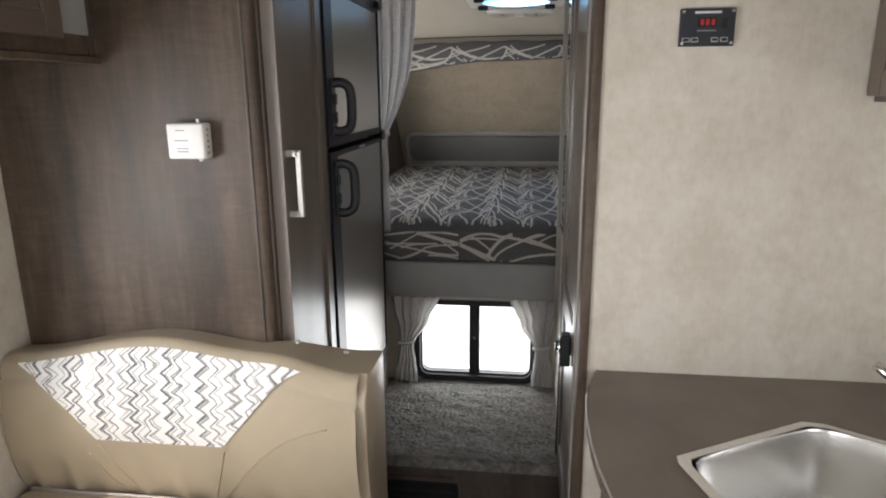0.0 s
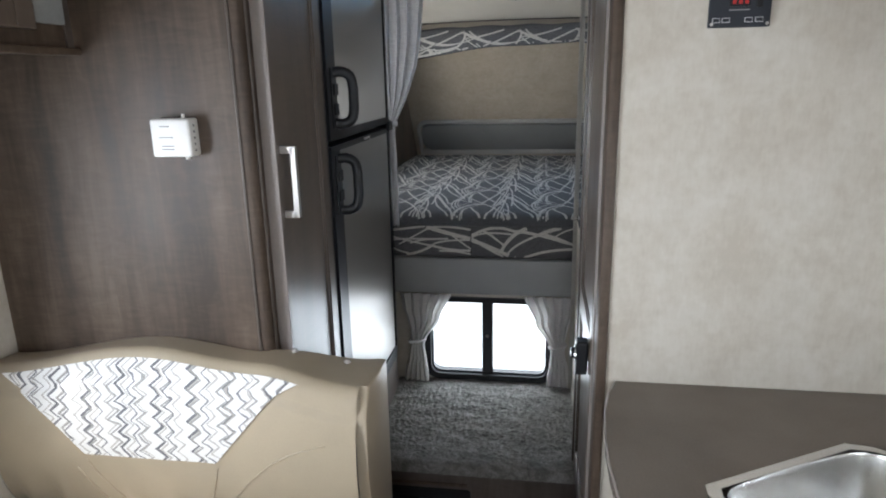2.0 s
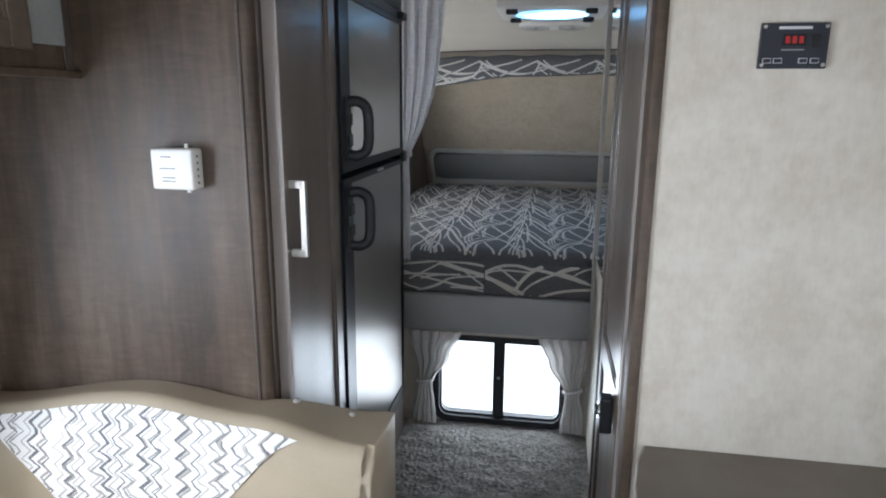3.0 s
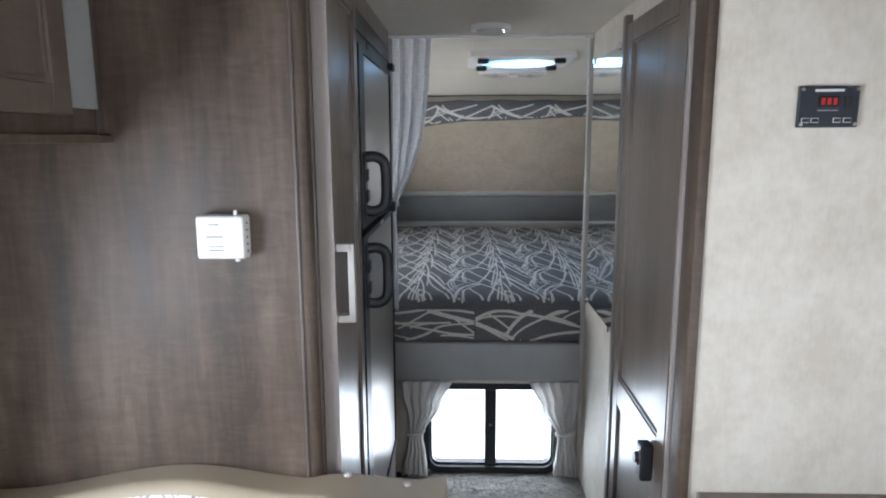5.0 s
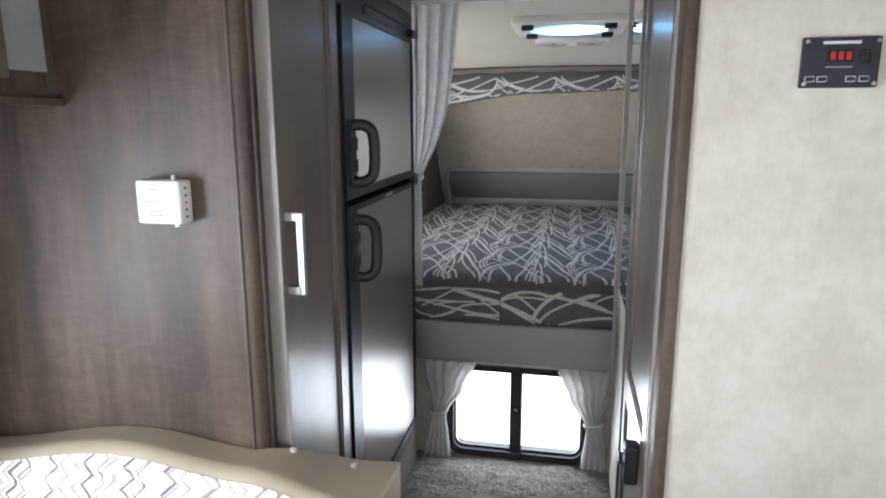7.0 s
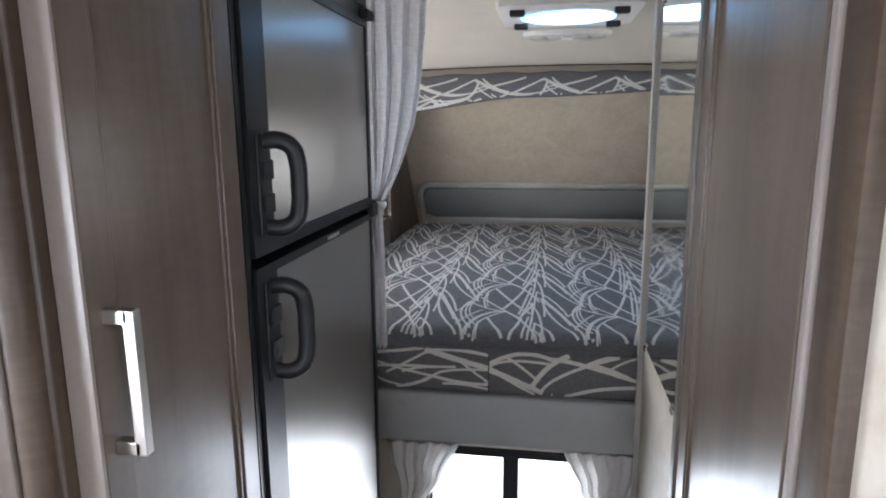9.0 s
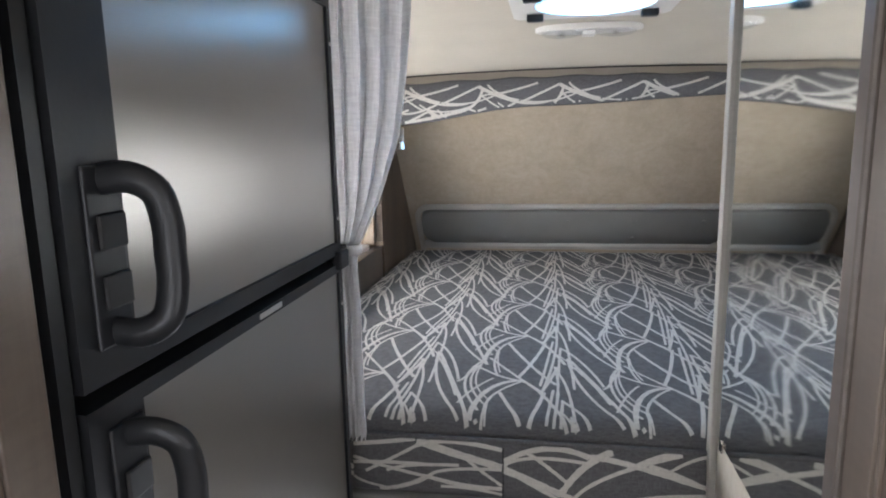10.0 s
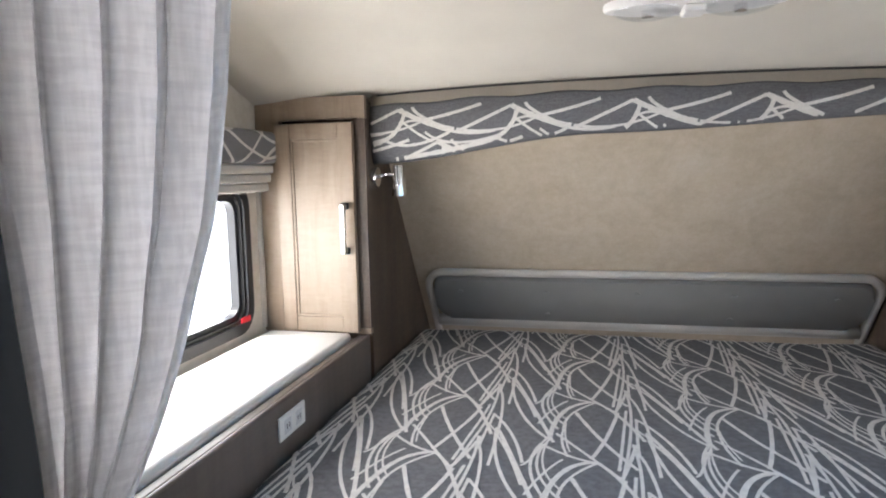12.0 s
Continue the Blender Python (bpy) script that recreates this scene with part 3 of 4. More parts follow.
BACKGLOW = Nodes("daylight_backdrop")
BACKGLOW.done((0.8, 0.8, 0.8), 1.0, Emission_Color=(0.95, 0.98, 1, 1), Emission_Strength=2.2)
for nm, q in (("backdrop_front", (-1.6, 1.4, 3.2, 3.21, -0.88, 0.70)), ("backdrop_left", (-3.0, -2.99, -2.0, 7.0, -0.88, 2.1)), ("backdrop_right", (2.8, 2.81, -2.0, 7.0, -0.88, 2.1)), ("backdrop_rear", (-2.9, 2.7, -4.0, -3.99, -0.88, 2.1))):
    solid(nm, box(*q), BACKGLOW.mat, "bright hazy daylight outside the windows", "backdrop", kind="structure")

# furnace grille in the riser
grille = thing("furnace_grille", (-0.33, 1.81, 0.15), "black louvred furnace grille set in the step riser", "grille")
part("frame", ring(round_rect(-0.50, -0.19, 0.03, 0.265, 0.012), round_rect(-0.48, -0.21, 0.05, 0.245, 0.006), on_y(1.812), -0.010, 0.0), BLACK, grille)
part("backing", box(-0.485, -0.205, 1.808, 1.811, 0.045, 0.25), BLACK_MATTE, grille)
for i in range(8):
    part("slat", box(-0.478, -0.212, 1.803, 1.8075, 0.056 + i * 0.0235, 0.068 + i * 0.0235, 0.001), BLACK, grille)
solid("riser_moulding", box(-0.50, -0.2, 1.803, 1.8115, 0.28, 0.289, 0.002), WOOD, "thin wooden strip above the furnace grille", "trim", kind="structure")

# ---- window below the bed ----
w1 = thing("window_1", (-0.18, 2.355, 0.37), "black-framed sliding window, bright with daylight", "window", kind="structure")
part("window_frame", ring(round_rect(*WIN, 0.055), round_rect(WIN[0] + 0.024, WIN[1] - 0.024, WIN[2] + 0.024, WIN[3] - 0.018, 0.036), on_y(2.354), -0.012, 0.04), BLACK, w1, "", 40)
part("inner_frame", ring(round_rect(WIN[0] + 0.022, WIN[1] - 0.022, WIN[2] + 0.022, WIN[3] - 0.017, 0.036), round_rect(WIN[0] + 0.031, WIN[1] - 0.031, WIN[2] + 0.031, WIN[3] - 0.022, 0.03), on_y(2.36), 0.0, 0.03), BLACK, w1, "", 40)
part("mullion", box(-0.204, -0.163, 2.346, 2.385, WIN[2] + 0.03, WIN[3] - 0.02, 0.003), BLACK, w1)
part("latch", rod((-0.183, 2.336, 0.56), (-0.183, 2.347, 0.56), 0.006), CHROME, w1)
for a, b in ((WIN[0] + 0.02, -0.2), (-0.168, WIN[1] - 0.02)):
    p = part("pane", box(a, b, 2.372, 2.376, WIN[2] + 0.02, WIN[3] - 0.015), GLASS, w1)
    p.visible_shadow = False


def curtain(name, label, mat, edge_l, edge_r, y0, z0, z1, folds, amp, phase=0.0, nv=60, axis="x"):
    """A pleated curtain between two edges given by height from 0 (bottom) to 1 (top)."""
    def fn(u, v):
        a, b = edge_l(v), edge_r(v)
        wide = b - a
        depth = amp * min(1.0, 0.45 + wide * 3.0)
        t = 2 * math.pi * folds * u + phase
        w = depth * (math.sin(t) + 0.32 * math.sin(2.1 * t + 1.3 + 1.4 * v)) + 0.35 * depth * noise.noise((u * 5, v * 4, phase))
        x = a + wide * (u + 0.25 / folds / 2 * math.sin(2 * t)) + 0.004 * noise.noise((u * 3, v * 9, 7))
        return (x, y0 + w, z0 + v * (z1 - z0) + 0.004 * math.sin(t) * (1 - v) ** 6)
    ob = part(name, sheet(fn, int(folds * 14), nv), mat, label, "", 1) if not isinstance(label, str) else solid(name, sheet(fn, int(folds * 14), nv), mat, label, "curtain", smooth=1)
    m = ob.modifiers.new("cloth_thickness", "SOLIDIFY")
    m.thickness = 0.0016
    return ob


def line(*stops):
    xs, ys = [a for a, b in stops], [b for a, b in stops]
    return lambda v: float(np.interp(v, xs, ys))


def lerp(*stops):
    def f(v):
        for (a, p), (b, q) in zip(stops, stops[1:]):
            if v <= b:
                s = (v - a) / (b - a)
                s = s * s * (3 - 2 * s)
                return p + (q - p) * s
        return stops[-1][1]
    return f


for side in (-1, 1):
    c = thing("window_curtain", (-0.18 + side * 0.29, 2.33, 0.36), "white short window curtain gathered by a tie", "curtain", "window curtains")
    outer = lerp((0, -0.505), (0.5, -0.475), (1, -0.515))
    inner = lerp((0, -0.412), (0.45, -0.425), (0.75, -0.365), (1, -0.325))
    mir = lambda f: (lambda v: -0.372 - f(v))
    el, er = (outer, inner) if side < 0 else (mir(inner), mir(outer))
    curtain("cloth", c, SHEER, el, er, 2.327, 0.362 if side < 0 else 0.352, 0.726, 5, 0.011, side * 1.0 + 2)
    tx = -0.45 if side < 0 else 0.078
    part("tie_band", tube([(tx + 0.03 * math.cos(t), 2.327 + 0.021 * math.sin(t), 0.536 + 0.006 * math.cos(t)) for t in [2 * math.pi * k / 20 for k in range(20)]], 0.006, closed=True, seg=8), SHEER, c, "", 1)

# ---- bed ----
fascia = thing("bed_fascia", (-0.19, 2.34, 0.73), "grey padded vinyl fascia along the bed's foot", "fascia", kind="structure")
part("padding", box(-0.562, 0.132, 2.322, 2.359, 0.728, 0.866, 0.008, seg=3), VINYL_FASCIA, fascia, "", 40)
for x in (-0.47, 0.085):
    part("button", rod((x, 2.318, 0.825), (x, 2.323, 0.825), 0.009), VINYL_FASCIA, fascia)
bed = thing("mattress", (-0.09, 3.2, 0.866), "charcoal mattress printed with pale branching lines", "mattress")


def mat_fn(u, v):
    x, y = -0.82 + u * 1.458, 2.345 + v * 1.845
    du, dv = min(u, 1 - u) * 1.458, min(v, 1 - v) * 1.845
    r = 0.045
    e = math.sqrt(max(0, 1 - (1 - min(1, du / r)) ** 2)) * math.sqrt(max(0, 1 - (1 - min(1, dv / r)) ** 2))
    return (x, y, 0.985 + 0.038 * e + 0.006 * math.sin(u * 7) * math.sin(v * 9) * e + 0.004 * noise.noise((x * 6, y * 6, 2)))


top = part("top", sheet(mat_fn, 90, 110), CHARCOAL, bed, "", 1)


def on_bed(a, b):
    x, y = a - 0.17, b + 2.84
    q = mat_fn((x + 0.82) / 1.458, (y - 2.345) / 1.845)
    return (q[0], q[1] - 0.002 * max(0, 1 - (y - 2.345) / 0.06), q[2] + 0.0016 + 0.004 * max(0, 1 - (y - 2.345) / 0.06))


in_bed = lambda a, b: -0.818 < a - 0.17 < 0.636 and 2.347 < b + 2.84 < 4.188
part("print", ribbons(REED_ARCH + REED_LEAF, (0.31, 0.322), [(i, j) for i in range(-3, 5) for j in range(-2, 6)], on_bed, in_bed, 0.0035, 30), REEDLINE, top, "pale printed reed lines")["kind"] = "stuff"
band_y = lambda v: 2.344 - 0.016 * math.sin(math.pi * min(max(v, 0), 1)) ** 0.6
front = part("front_band", sheet(lambda u, v: (-0.82 + u * 1.458, band_y(v), 0.867 + v * 0.122), 60, 24), CHARCOAL, bed, "", 1)
part("print", ribbons(BAND_NEAR + BAND_FAR, (0.30, 0.122), [(i, 0) for i in (-2.2, 0, 2.2)], lambda a, b: (a - 0.24, band_y(b / 0.122) - 0.002, 0.867 + b), lambda a, b: -0.575 < a < 0.87 and 0.002 < b < 0.120, 0.0038, 40), REEDLINE, front, "pale printed wavy lines")["kind"] = "stuff"
part("side_band", sheet(lambda u, v: (-0.820 - 0.006 * math.sin(math.pi * v), 2.345 + u * 1.845, 0.867 + v * 0.121), 40, 8), SIDEPRINT, bed, "", 1)
part("side_band", sheet(lambda u, v: (0.638 + 0.006 * math.sin(math.pi * v), 2.345 + u * 1.845, 0.867 + v * 0.121), 40, 8), SIDEPRINT, bed, "", 1)
part("base", box(-0.815, 0.633, 2.35, 4.18, 0.866, 0.975), BLACK_MATTE, bed)
part("welt", tube([(-0.815 + i * 0.0725, 2.337, 0.988) for i in range(21)], 0.005, seg=8), CHARCOAL, bed, "", 1)
part("seam", box(-0.2415, -0.2395, 2.3255, 2.33, 0.875, 0.98), BLACK_MATTE, bed)

# headboard pad
pad = thing("headboard_pad", (-0.08, 4.22, 1.03), "grey padded headboard panel with pale rounded piping", "headboard")
lean = lambda a, b, d: (a, slope_y(b) + d, b + d * 0.73)
part("panel", slab(round_rect(-0.755, 0.60, 1.07, 1.228, 0.045), lean, 0.0, -0.026, 0.012), VINYL_GREY, pad, "", 40)
part("piping", tube([lean(a, b, -0.014) for a, b in [(-0.772, 1.0), (-0.772, 1.10)] + round_rect(-0.772, 0.615, 0.95, 1.246, 0.06)[:14][::-1] + [(0.615, 1.10), (0.615, 1.0)]], 0.013), PIPING, pad, "pale grey rolled piping", 1)
part("lower_roll", tube([lean(-0.76 + i * 0.068, 1.052, -0.016) for i in range(21)], 0.021), PIPING, pad, "", 1)
for i in range(5):
    for z in (1.10, 1.185):
        if i % 2 or z > 1.15:
            part("button", rod(lean(-0.66 + i * 0.29, z, -0.024), lean(-0.66 + i * 0.29, z, -0.030), 0.009), VINYL_GREY, pad)

# valance over the bed head
val = thing("bed_valance", (-0.09, 3.71, 1.62), "charcoal printed fabric valance across the bed head", "valance")
low = lerp((0, 1.596), (0.42, 1.661), (1, 1.688))
val_top = lambda u: ceil_z(-0.815 + u * 1.46, 3.7) - 0.030 + 0.003 * math.sin(u * 40)
val_fn = lambda u, v: (-0.812 + u * 1.455, 3.70 - 0.018 * math.sin(math.pi * v) + 0.012 * (1 - v), low(u) + v * (val_top(u) - low(u)))
fab = part("fabric", sheet(val_fn, 80, 16), CHARCOAL, val, "", 1)
fab.modifiers.new("cloth_thickness", "SOLIDIFY").thickness = 0.004


def on_valance(a, b):
    u = (a + 0.086) / 1.455
    v = 1 - (val_top(min(max(u, 0), 1)) - (1.745 - b)) / (val_top(min(max(u, 0), 1)) - low(min(max(u, 0), 1)))
    q = val_fn(u, v)
    return (q[0], q[1] - 0.0065, q[2])


def in_valance(a, b):
    u = (a + 0.086) / 1.455
    return 0.002 < u < 0.998 and low(u) + 0.003 < 1.745 - b < val_top(u) - 0.003


part("print", ribbons(CREST, (0.300, 0.145), [(i, 0) for i in range(-1, 7)] + [(i + 0.35, 0.6) for i in range(-1, 7)], on_valance, in_valance, 0.0040, 40), REEDLINE, fab, "pale printed wavy lines")["kind"] = "stuff"
part("header", sheet(lambda u, v: (-0.812 + u * 1.455, 3.705 + 0.012 * v, val_top(u) - 0.004 + v * (ceil_z(-0.815 + u * 1.46, 3.72) + 0.008 - val_top(u))), 80, 6), HEADER, val, "padded header strip, headliner tone darkened as shade", 1).modifiers.new("cloth_thickness", "SOLIDIFY").thickness = 0.008
part("edge_seam", tube([(-0.79 + i * 0.047, 3.69, ceil_z(-0.79 + i * 0.047, 3.69) - 0.004) for i in range(31)], 0.003, seg=6), BLACK_MATTE, val, "", 1)


def bedside(side):
    """Ledge, wardrobe cabinet, reading lamp and window on one side of the bed."""
    s = side
    wall = XL if s < 0 else XR
    X = lambda d: wall - s * d
    inner = 0.312
    span = lambda a, b: sorted((X(a), X(b)))
    led = thing("bedside_ledge", (X(0.15), 3.0, 0.87), "grey-brown wooden bedside ledge with a white padded top", "ledge", "bedside ledges")
    part("box", box(*span(0.001, inner - 0.012), 2.36, 3.66, 0.863, 1.115), WOOD, led)
    part("front_board", box(*span(inner - 0.013, inner), 2.36, 3.655, 0.863, 1.130, 0.006, seg=3), WOOD_EDGE, led)
    part("pad", box(*span(0.030, inner - 0.040), 2.37, 3.618, 1.1165, 1.143, 0.011, seg=3), QUILT, led, "white padded ledge top", 40)
    part("lip", box(*span(inner - 0.032, inner - 0.014), 2.37, 3.65, 1.116, 1.128, 0.002), WOOD_EDGE, led)
    cab = thing("wardrobe_cabinet", (X(0.15), 3.85, 1.13), "wooden corner cabinet, pale taupe framed door, front frame coloured pale as if lit", "cabinet", "bedside cabinets")
    body = bmesh.new()
    prof = [(3.665, 0.87), (slope_y(0.87) - 0.001, 0.87), (slope_y(1.3) - 0.001, 1.3), (slope_y(1.74) - 0.001, 1.74), (3.665, 1.775)]
    a, b = span(0.001, inner + 0.004)
    f0 = [body.verts.new((a, y, z)) for y, z in prof]
    f1 = [body.verts.new((b, y, z)) for y, z in prof]
    body.faces.new(f0)
    body.faces.new(f1[::-1])
    for i in range(5):
        j = (i + 1) % 5
        body.faces.new((f0[i], f0[j], f1[j], f1[i]))
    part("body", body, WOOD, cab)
    fr = bmesh.new()
    d0, d1 = span(0.075, 0.283)
    box(*span(0.002, inner + 0.006), 3.645, 3.664, 1.133, 1.16 - 0.012, 0, fr)
    box(*span(0.002, 0.072), 3.645, 3.664, 1.148, 1.715, 0, fr)
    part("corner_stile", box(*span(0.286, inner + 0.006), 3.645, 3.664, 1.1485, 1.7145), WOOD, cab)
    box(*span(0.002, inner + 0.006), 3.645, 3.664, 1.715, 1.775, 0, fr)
    # pale wood on the frame puts the side window's light into its colour
    part("lit_face_frame", fr, WOOD_PALE, cab)
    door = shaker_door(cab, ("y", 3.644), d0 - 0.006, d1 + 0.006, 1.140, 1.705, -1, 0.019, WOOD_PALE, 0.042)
    hx = X(0.266)
    hb = bar_handle(door, hx, 3.625, 1.36, 1.49, (0, -1))
    for z in (1.365, 1.485):
        part("handle_foot", box(hx - 0.008, hx + 0.008, 3.612, 3.6255, z - 0.009, z + 0.009, 0.002), BLACK, door)
    lamp = thing("reading_lamp", (X(inner), 3.70, 1.55), "small chrome swivel reading lamp on the cabinet side", "lamp", "reading lamps")
    lx = X(inner + 0.005)
    part("base", rod((lx, 3.70, 1.56), (lx - s * 0.016, 3.70, 1.56), 0.026, seg=24), CHROME, lamp)
    part("arm", tube([(lx - s * 0.014, 3.70, 1.56), (lx - s * 0.04, 3.695, 1.567), (lx - s * 0.072, 3.69, 1.565)], 0.005), CHROME, lamp, "", 1)
    head = part("head", rod((lx - s * 0.078, 3.69, 1.535), (lx - s * 0.078, 3.69, 1.59), 0.015, seg=20), CHROME, lamp, "", 40)
    part("shade_ring", rod((lx - s * 0.078, 3.69, 1.508), (lx - s * 0.078, 3.69, 1.536), 0.021, seg=20, r2=0.016), CHROME, head, "", 40)
    w = thing("window_2" if s < 0 else "window_3", (wall, 3.07, 1.17), "black-framed rounded side window beside the bed", "window", kind="structure")
    y0, y1, z0, z1 = SIDE_WIN
    outr, inr, mid_, inn = (round_rect(y0 - e, y1 + e, z0 - e, z1 + e, 0.07 - k) for e, k in ((0.016, 0), (-0.012, 0.02), (-0.02, 0.025), (-0.034, 0.032)))
    part("window_frame", ring(outr, inr, on_x(wall), -s * 0.010, s * 0.03), BLACK, w, "", 40)
    part("sash", ring(round_rect(y0 + 0.008, y1 - 0.008, z0 + 0.008, z1 - 0.008, 0.055), mid_, on_x(wall), -s * 0.003, s * 0.03), BLACK_MATTE, w, "", 40)
    part("gasket", ring(round_rect(y0 + 0.018, y1 - 0.018, z0 + 0.018, z1 - 0.018, 0.048), inn, on_x(wall), s * 0.006, s * 0.03), BLACK, w, "", 40)
    pane = part("pane", box(wall + s * 0.020, wall + s * 0.024, y0, y1, z0, z1), GLASS, w)
    pane.visible_shadow = False
    part("pull_tag", box(*sorted((wall - s * 0.012, wall - s * 0.016)), 3.50, 3.545, 1.185, 1.200, 0.002), RED, w, "red plastic emergency pull")
    v = thing("window_valance", (wall, 3.07, 1.5), "printed fabric pelmet with a folded cream shade below", "valance", "window valances")
    c0, c1 = sorted((wall - s * 0.002, wall - s * 0.075))
    part("fabric", box(c0, c1, 2.5, 3.625, 1.60, 1.685, 0.012, seg=3), SIDEPRINT, v, "", 40)
    for i in range(3):
        k0, k1 = sorted((wall - s * 0.004, wall - s * (0.068 - i * 0.008)))
        part("shade_fold", box(k0, k1, 2.51, 3.615, 1.575 - i * 0.024, 1.5985 - i * 0.024, 0.006), PIPING, v, "cream pleated shade")
    return led


led_l = bedside(-1)
bedside(1)
outlet = thing("wall_outlet", (-0.817, 3.166, 1.075), "white plastic outlet plate on the ledge side", "outlet")
part("plate", box(-0.8175, -0.8125, 3.110, 3.222, 1.052, 1.100, 0.002), WHITE, outlet)
for y in (3.142, 3.190):
    part("socket", box(-0.8125, -0.8115, y - 0.014, y + 0.014, 1.062, 1.090, 0.0004), PALEBAR, outlet)
    for dy in (-0.005, 0.005):
        part("slot", box(-0.8116, -0.8110, y + dy - 0.0012, y + dy + 0.0012, 1.071, 1.081), BLACK, outlet)
solid("wall_moulding", box(XL, XL + 0.012, 3.628, 3.642, 1.145, 1.60, 0.003), PIPING, "thin cream corner moulding", "trim", kind="structure")

# ---- roof vent and bed light ----
vent = thing("roof_vent", (VX, VY, 1.87), "white square roof vent with a blue translucent round lid", "roof vent")
n_c = 48
sq = [(VX + 0.207 * max(-1, min(1, 1.35 * math.cos(t))), VY + 0.207 * max(-1, min(1, 1.35 * math.sin(t)))) for t in [2 * math.pi * k / n_c for k in range(n_c)]]
ci = [(VX + 0.144 * math.cos(t), VY + 0.144 * math.sin(t)) for t in [2 * math.pi * k / n_c for k in range(n_c)]]
flat_z = lambda a, b, d: (a, b, CEIL + d)
part("frame", ring(sq, ci, flat_z, -0.022, 0.0), WHITE, vent, "white moulded plastic frame", 40)
part("collar", ring([(VX + (a - VX) * 1.03, VY + (b - VY) * 1.03) for a, b in ci], ci, flat_z, -0.024, 0.05), WHITE, vent, "", 40)
part("lid", sheet(lambda u, v: (VX + 0.146 * u * math.cos(2 * math.pi * v), VY + 0.146 * u * math.sin(2 * math.pi * v), CEIL - 0.027 - 0.006 * (1 - u * u)), 8, 48), LID, vent, "blue translucent lid", 1)
for sx in (-1, 1):
    for sy in (-1, 1):
        cx, cy = VX + sx * 0.148, VY + sy * 0.130
        part("clip", box(cx - 0.022, cx + 0.022, cy - 0.014, cy + 0.014, CEIL - 0.040, CEIL - 0.0215, 0.004), BLACK, vent, "black lid clip")
fan = thing("ceiling_light", (-0.045, 3.345, 1.86), "clear plastic double dome light behind the roof vent", "ceiling light")
ZL = ceil_z(-0.045, 3.345)
part("base", slab([(-0.045 + 0.165 * math.cos(t), 3.345 + 0.062 * math.sin(t)) for t in [2 * math.pi * k / 32 for k in range(32)]], lambda a, b, d: (a, b, ZL + d), 0.004, -0.014, 0.005), WHITE, fan, "", 40)
for sx in (-1, 1):
    part("lens", sheet(lambda u, v: (-0.045 + sx * 0.082 + 0.066 * math.sin(u * math.pi / 2) * math.cos(2 * math.pi * v), 3.345 + 0.05 * math.sin(u * math.pi / 2) * math.sin(2 * math.pi * v), ZL - 0.012 - 0.02 * math.cos(u * math.pi / 2)), 8, 28), CLEAR, fan, "clear ribbed lens", 1)
    part("bulb", rod((-0.045 + sx * 0.082, 3.345, ZL - 0.014), (-0.045 + sx * 0.082, 3.345, ZL - 0.026), 0.012), CHROME, fan)
part("switch", box(-0.065, -0.025, 3.315, 3.375, ZL - 0.026, ZL - 0.013, 0.004), WHITE, fan)
puck = thing("round_ceiling_light", (-0.2, 2.16, 1.88), "small round chrome ceiling light in the passage", "ceiling light")
part("rim", rod((-0.2, 2.16, CEIL - 0.014), (-0.2, 2.16, CEIL), 0.058, seg=36), WHITE, puck, "", 40)
part("lens", rod((-0.2, 2.16, CEIL - 0.022), (-0.2, 2.16, CEIL - 0.0135), 0.042, seg=36, r2=0.046), NICKEL, puck, "", 40)

# ---- curtain at the bed ----
track = thing("curtain_track", (-0.19, 2.33, 1.87), "thin white curtain track across the passage ceiling", "curtain track")
part("rail", box(-0.548, 0.132, 2.316, 2.336, 1.880, 1.8895, 0.002), WHITE, track)
part("end_stop", box(0.105, 0.13, 2.318, 2.334, 1.874, 1.881, 0.001), WHITE, track)
cur = thing("bed_curtain", (-0.48, 2.315, 0.95), "pale grey linen curtain tied back beside the fridge", "curtain")
curtain("cloth", cur, CURTAIN, lerp((0, -0.536), (0.45, -0.536), (0.7, -0.552), (1, -0.558)), line((0, -0.504), (0.36, -0.506), (0.41, -0.503), (0.47, -0.478), (0.55, -0.447), (0.62, -0.426), (0.70, -0.411), (0.80, -0.401), (1, -0.386)), 2.326, 0.985, 1.881, 4.0, 0.017, 3.6, 90)
part("tie_strap", tube([(-0.519 + 0.020 * math.cos(t), 2.326 + 0.020 * math.sin(t), 1.352) for t in [2 * math.pi * k / 20 for k in range(20)]], 0.004, closed=True, seg=8, flat=2.5), CURTAIN, cur, "grey cloth tie band", 1)
part("tie_hook", box(-0.564, -0.514, 2.2625, 2.300, 1.340, 1.366, 0.003), BLACK, cur)

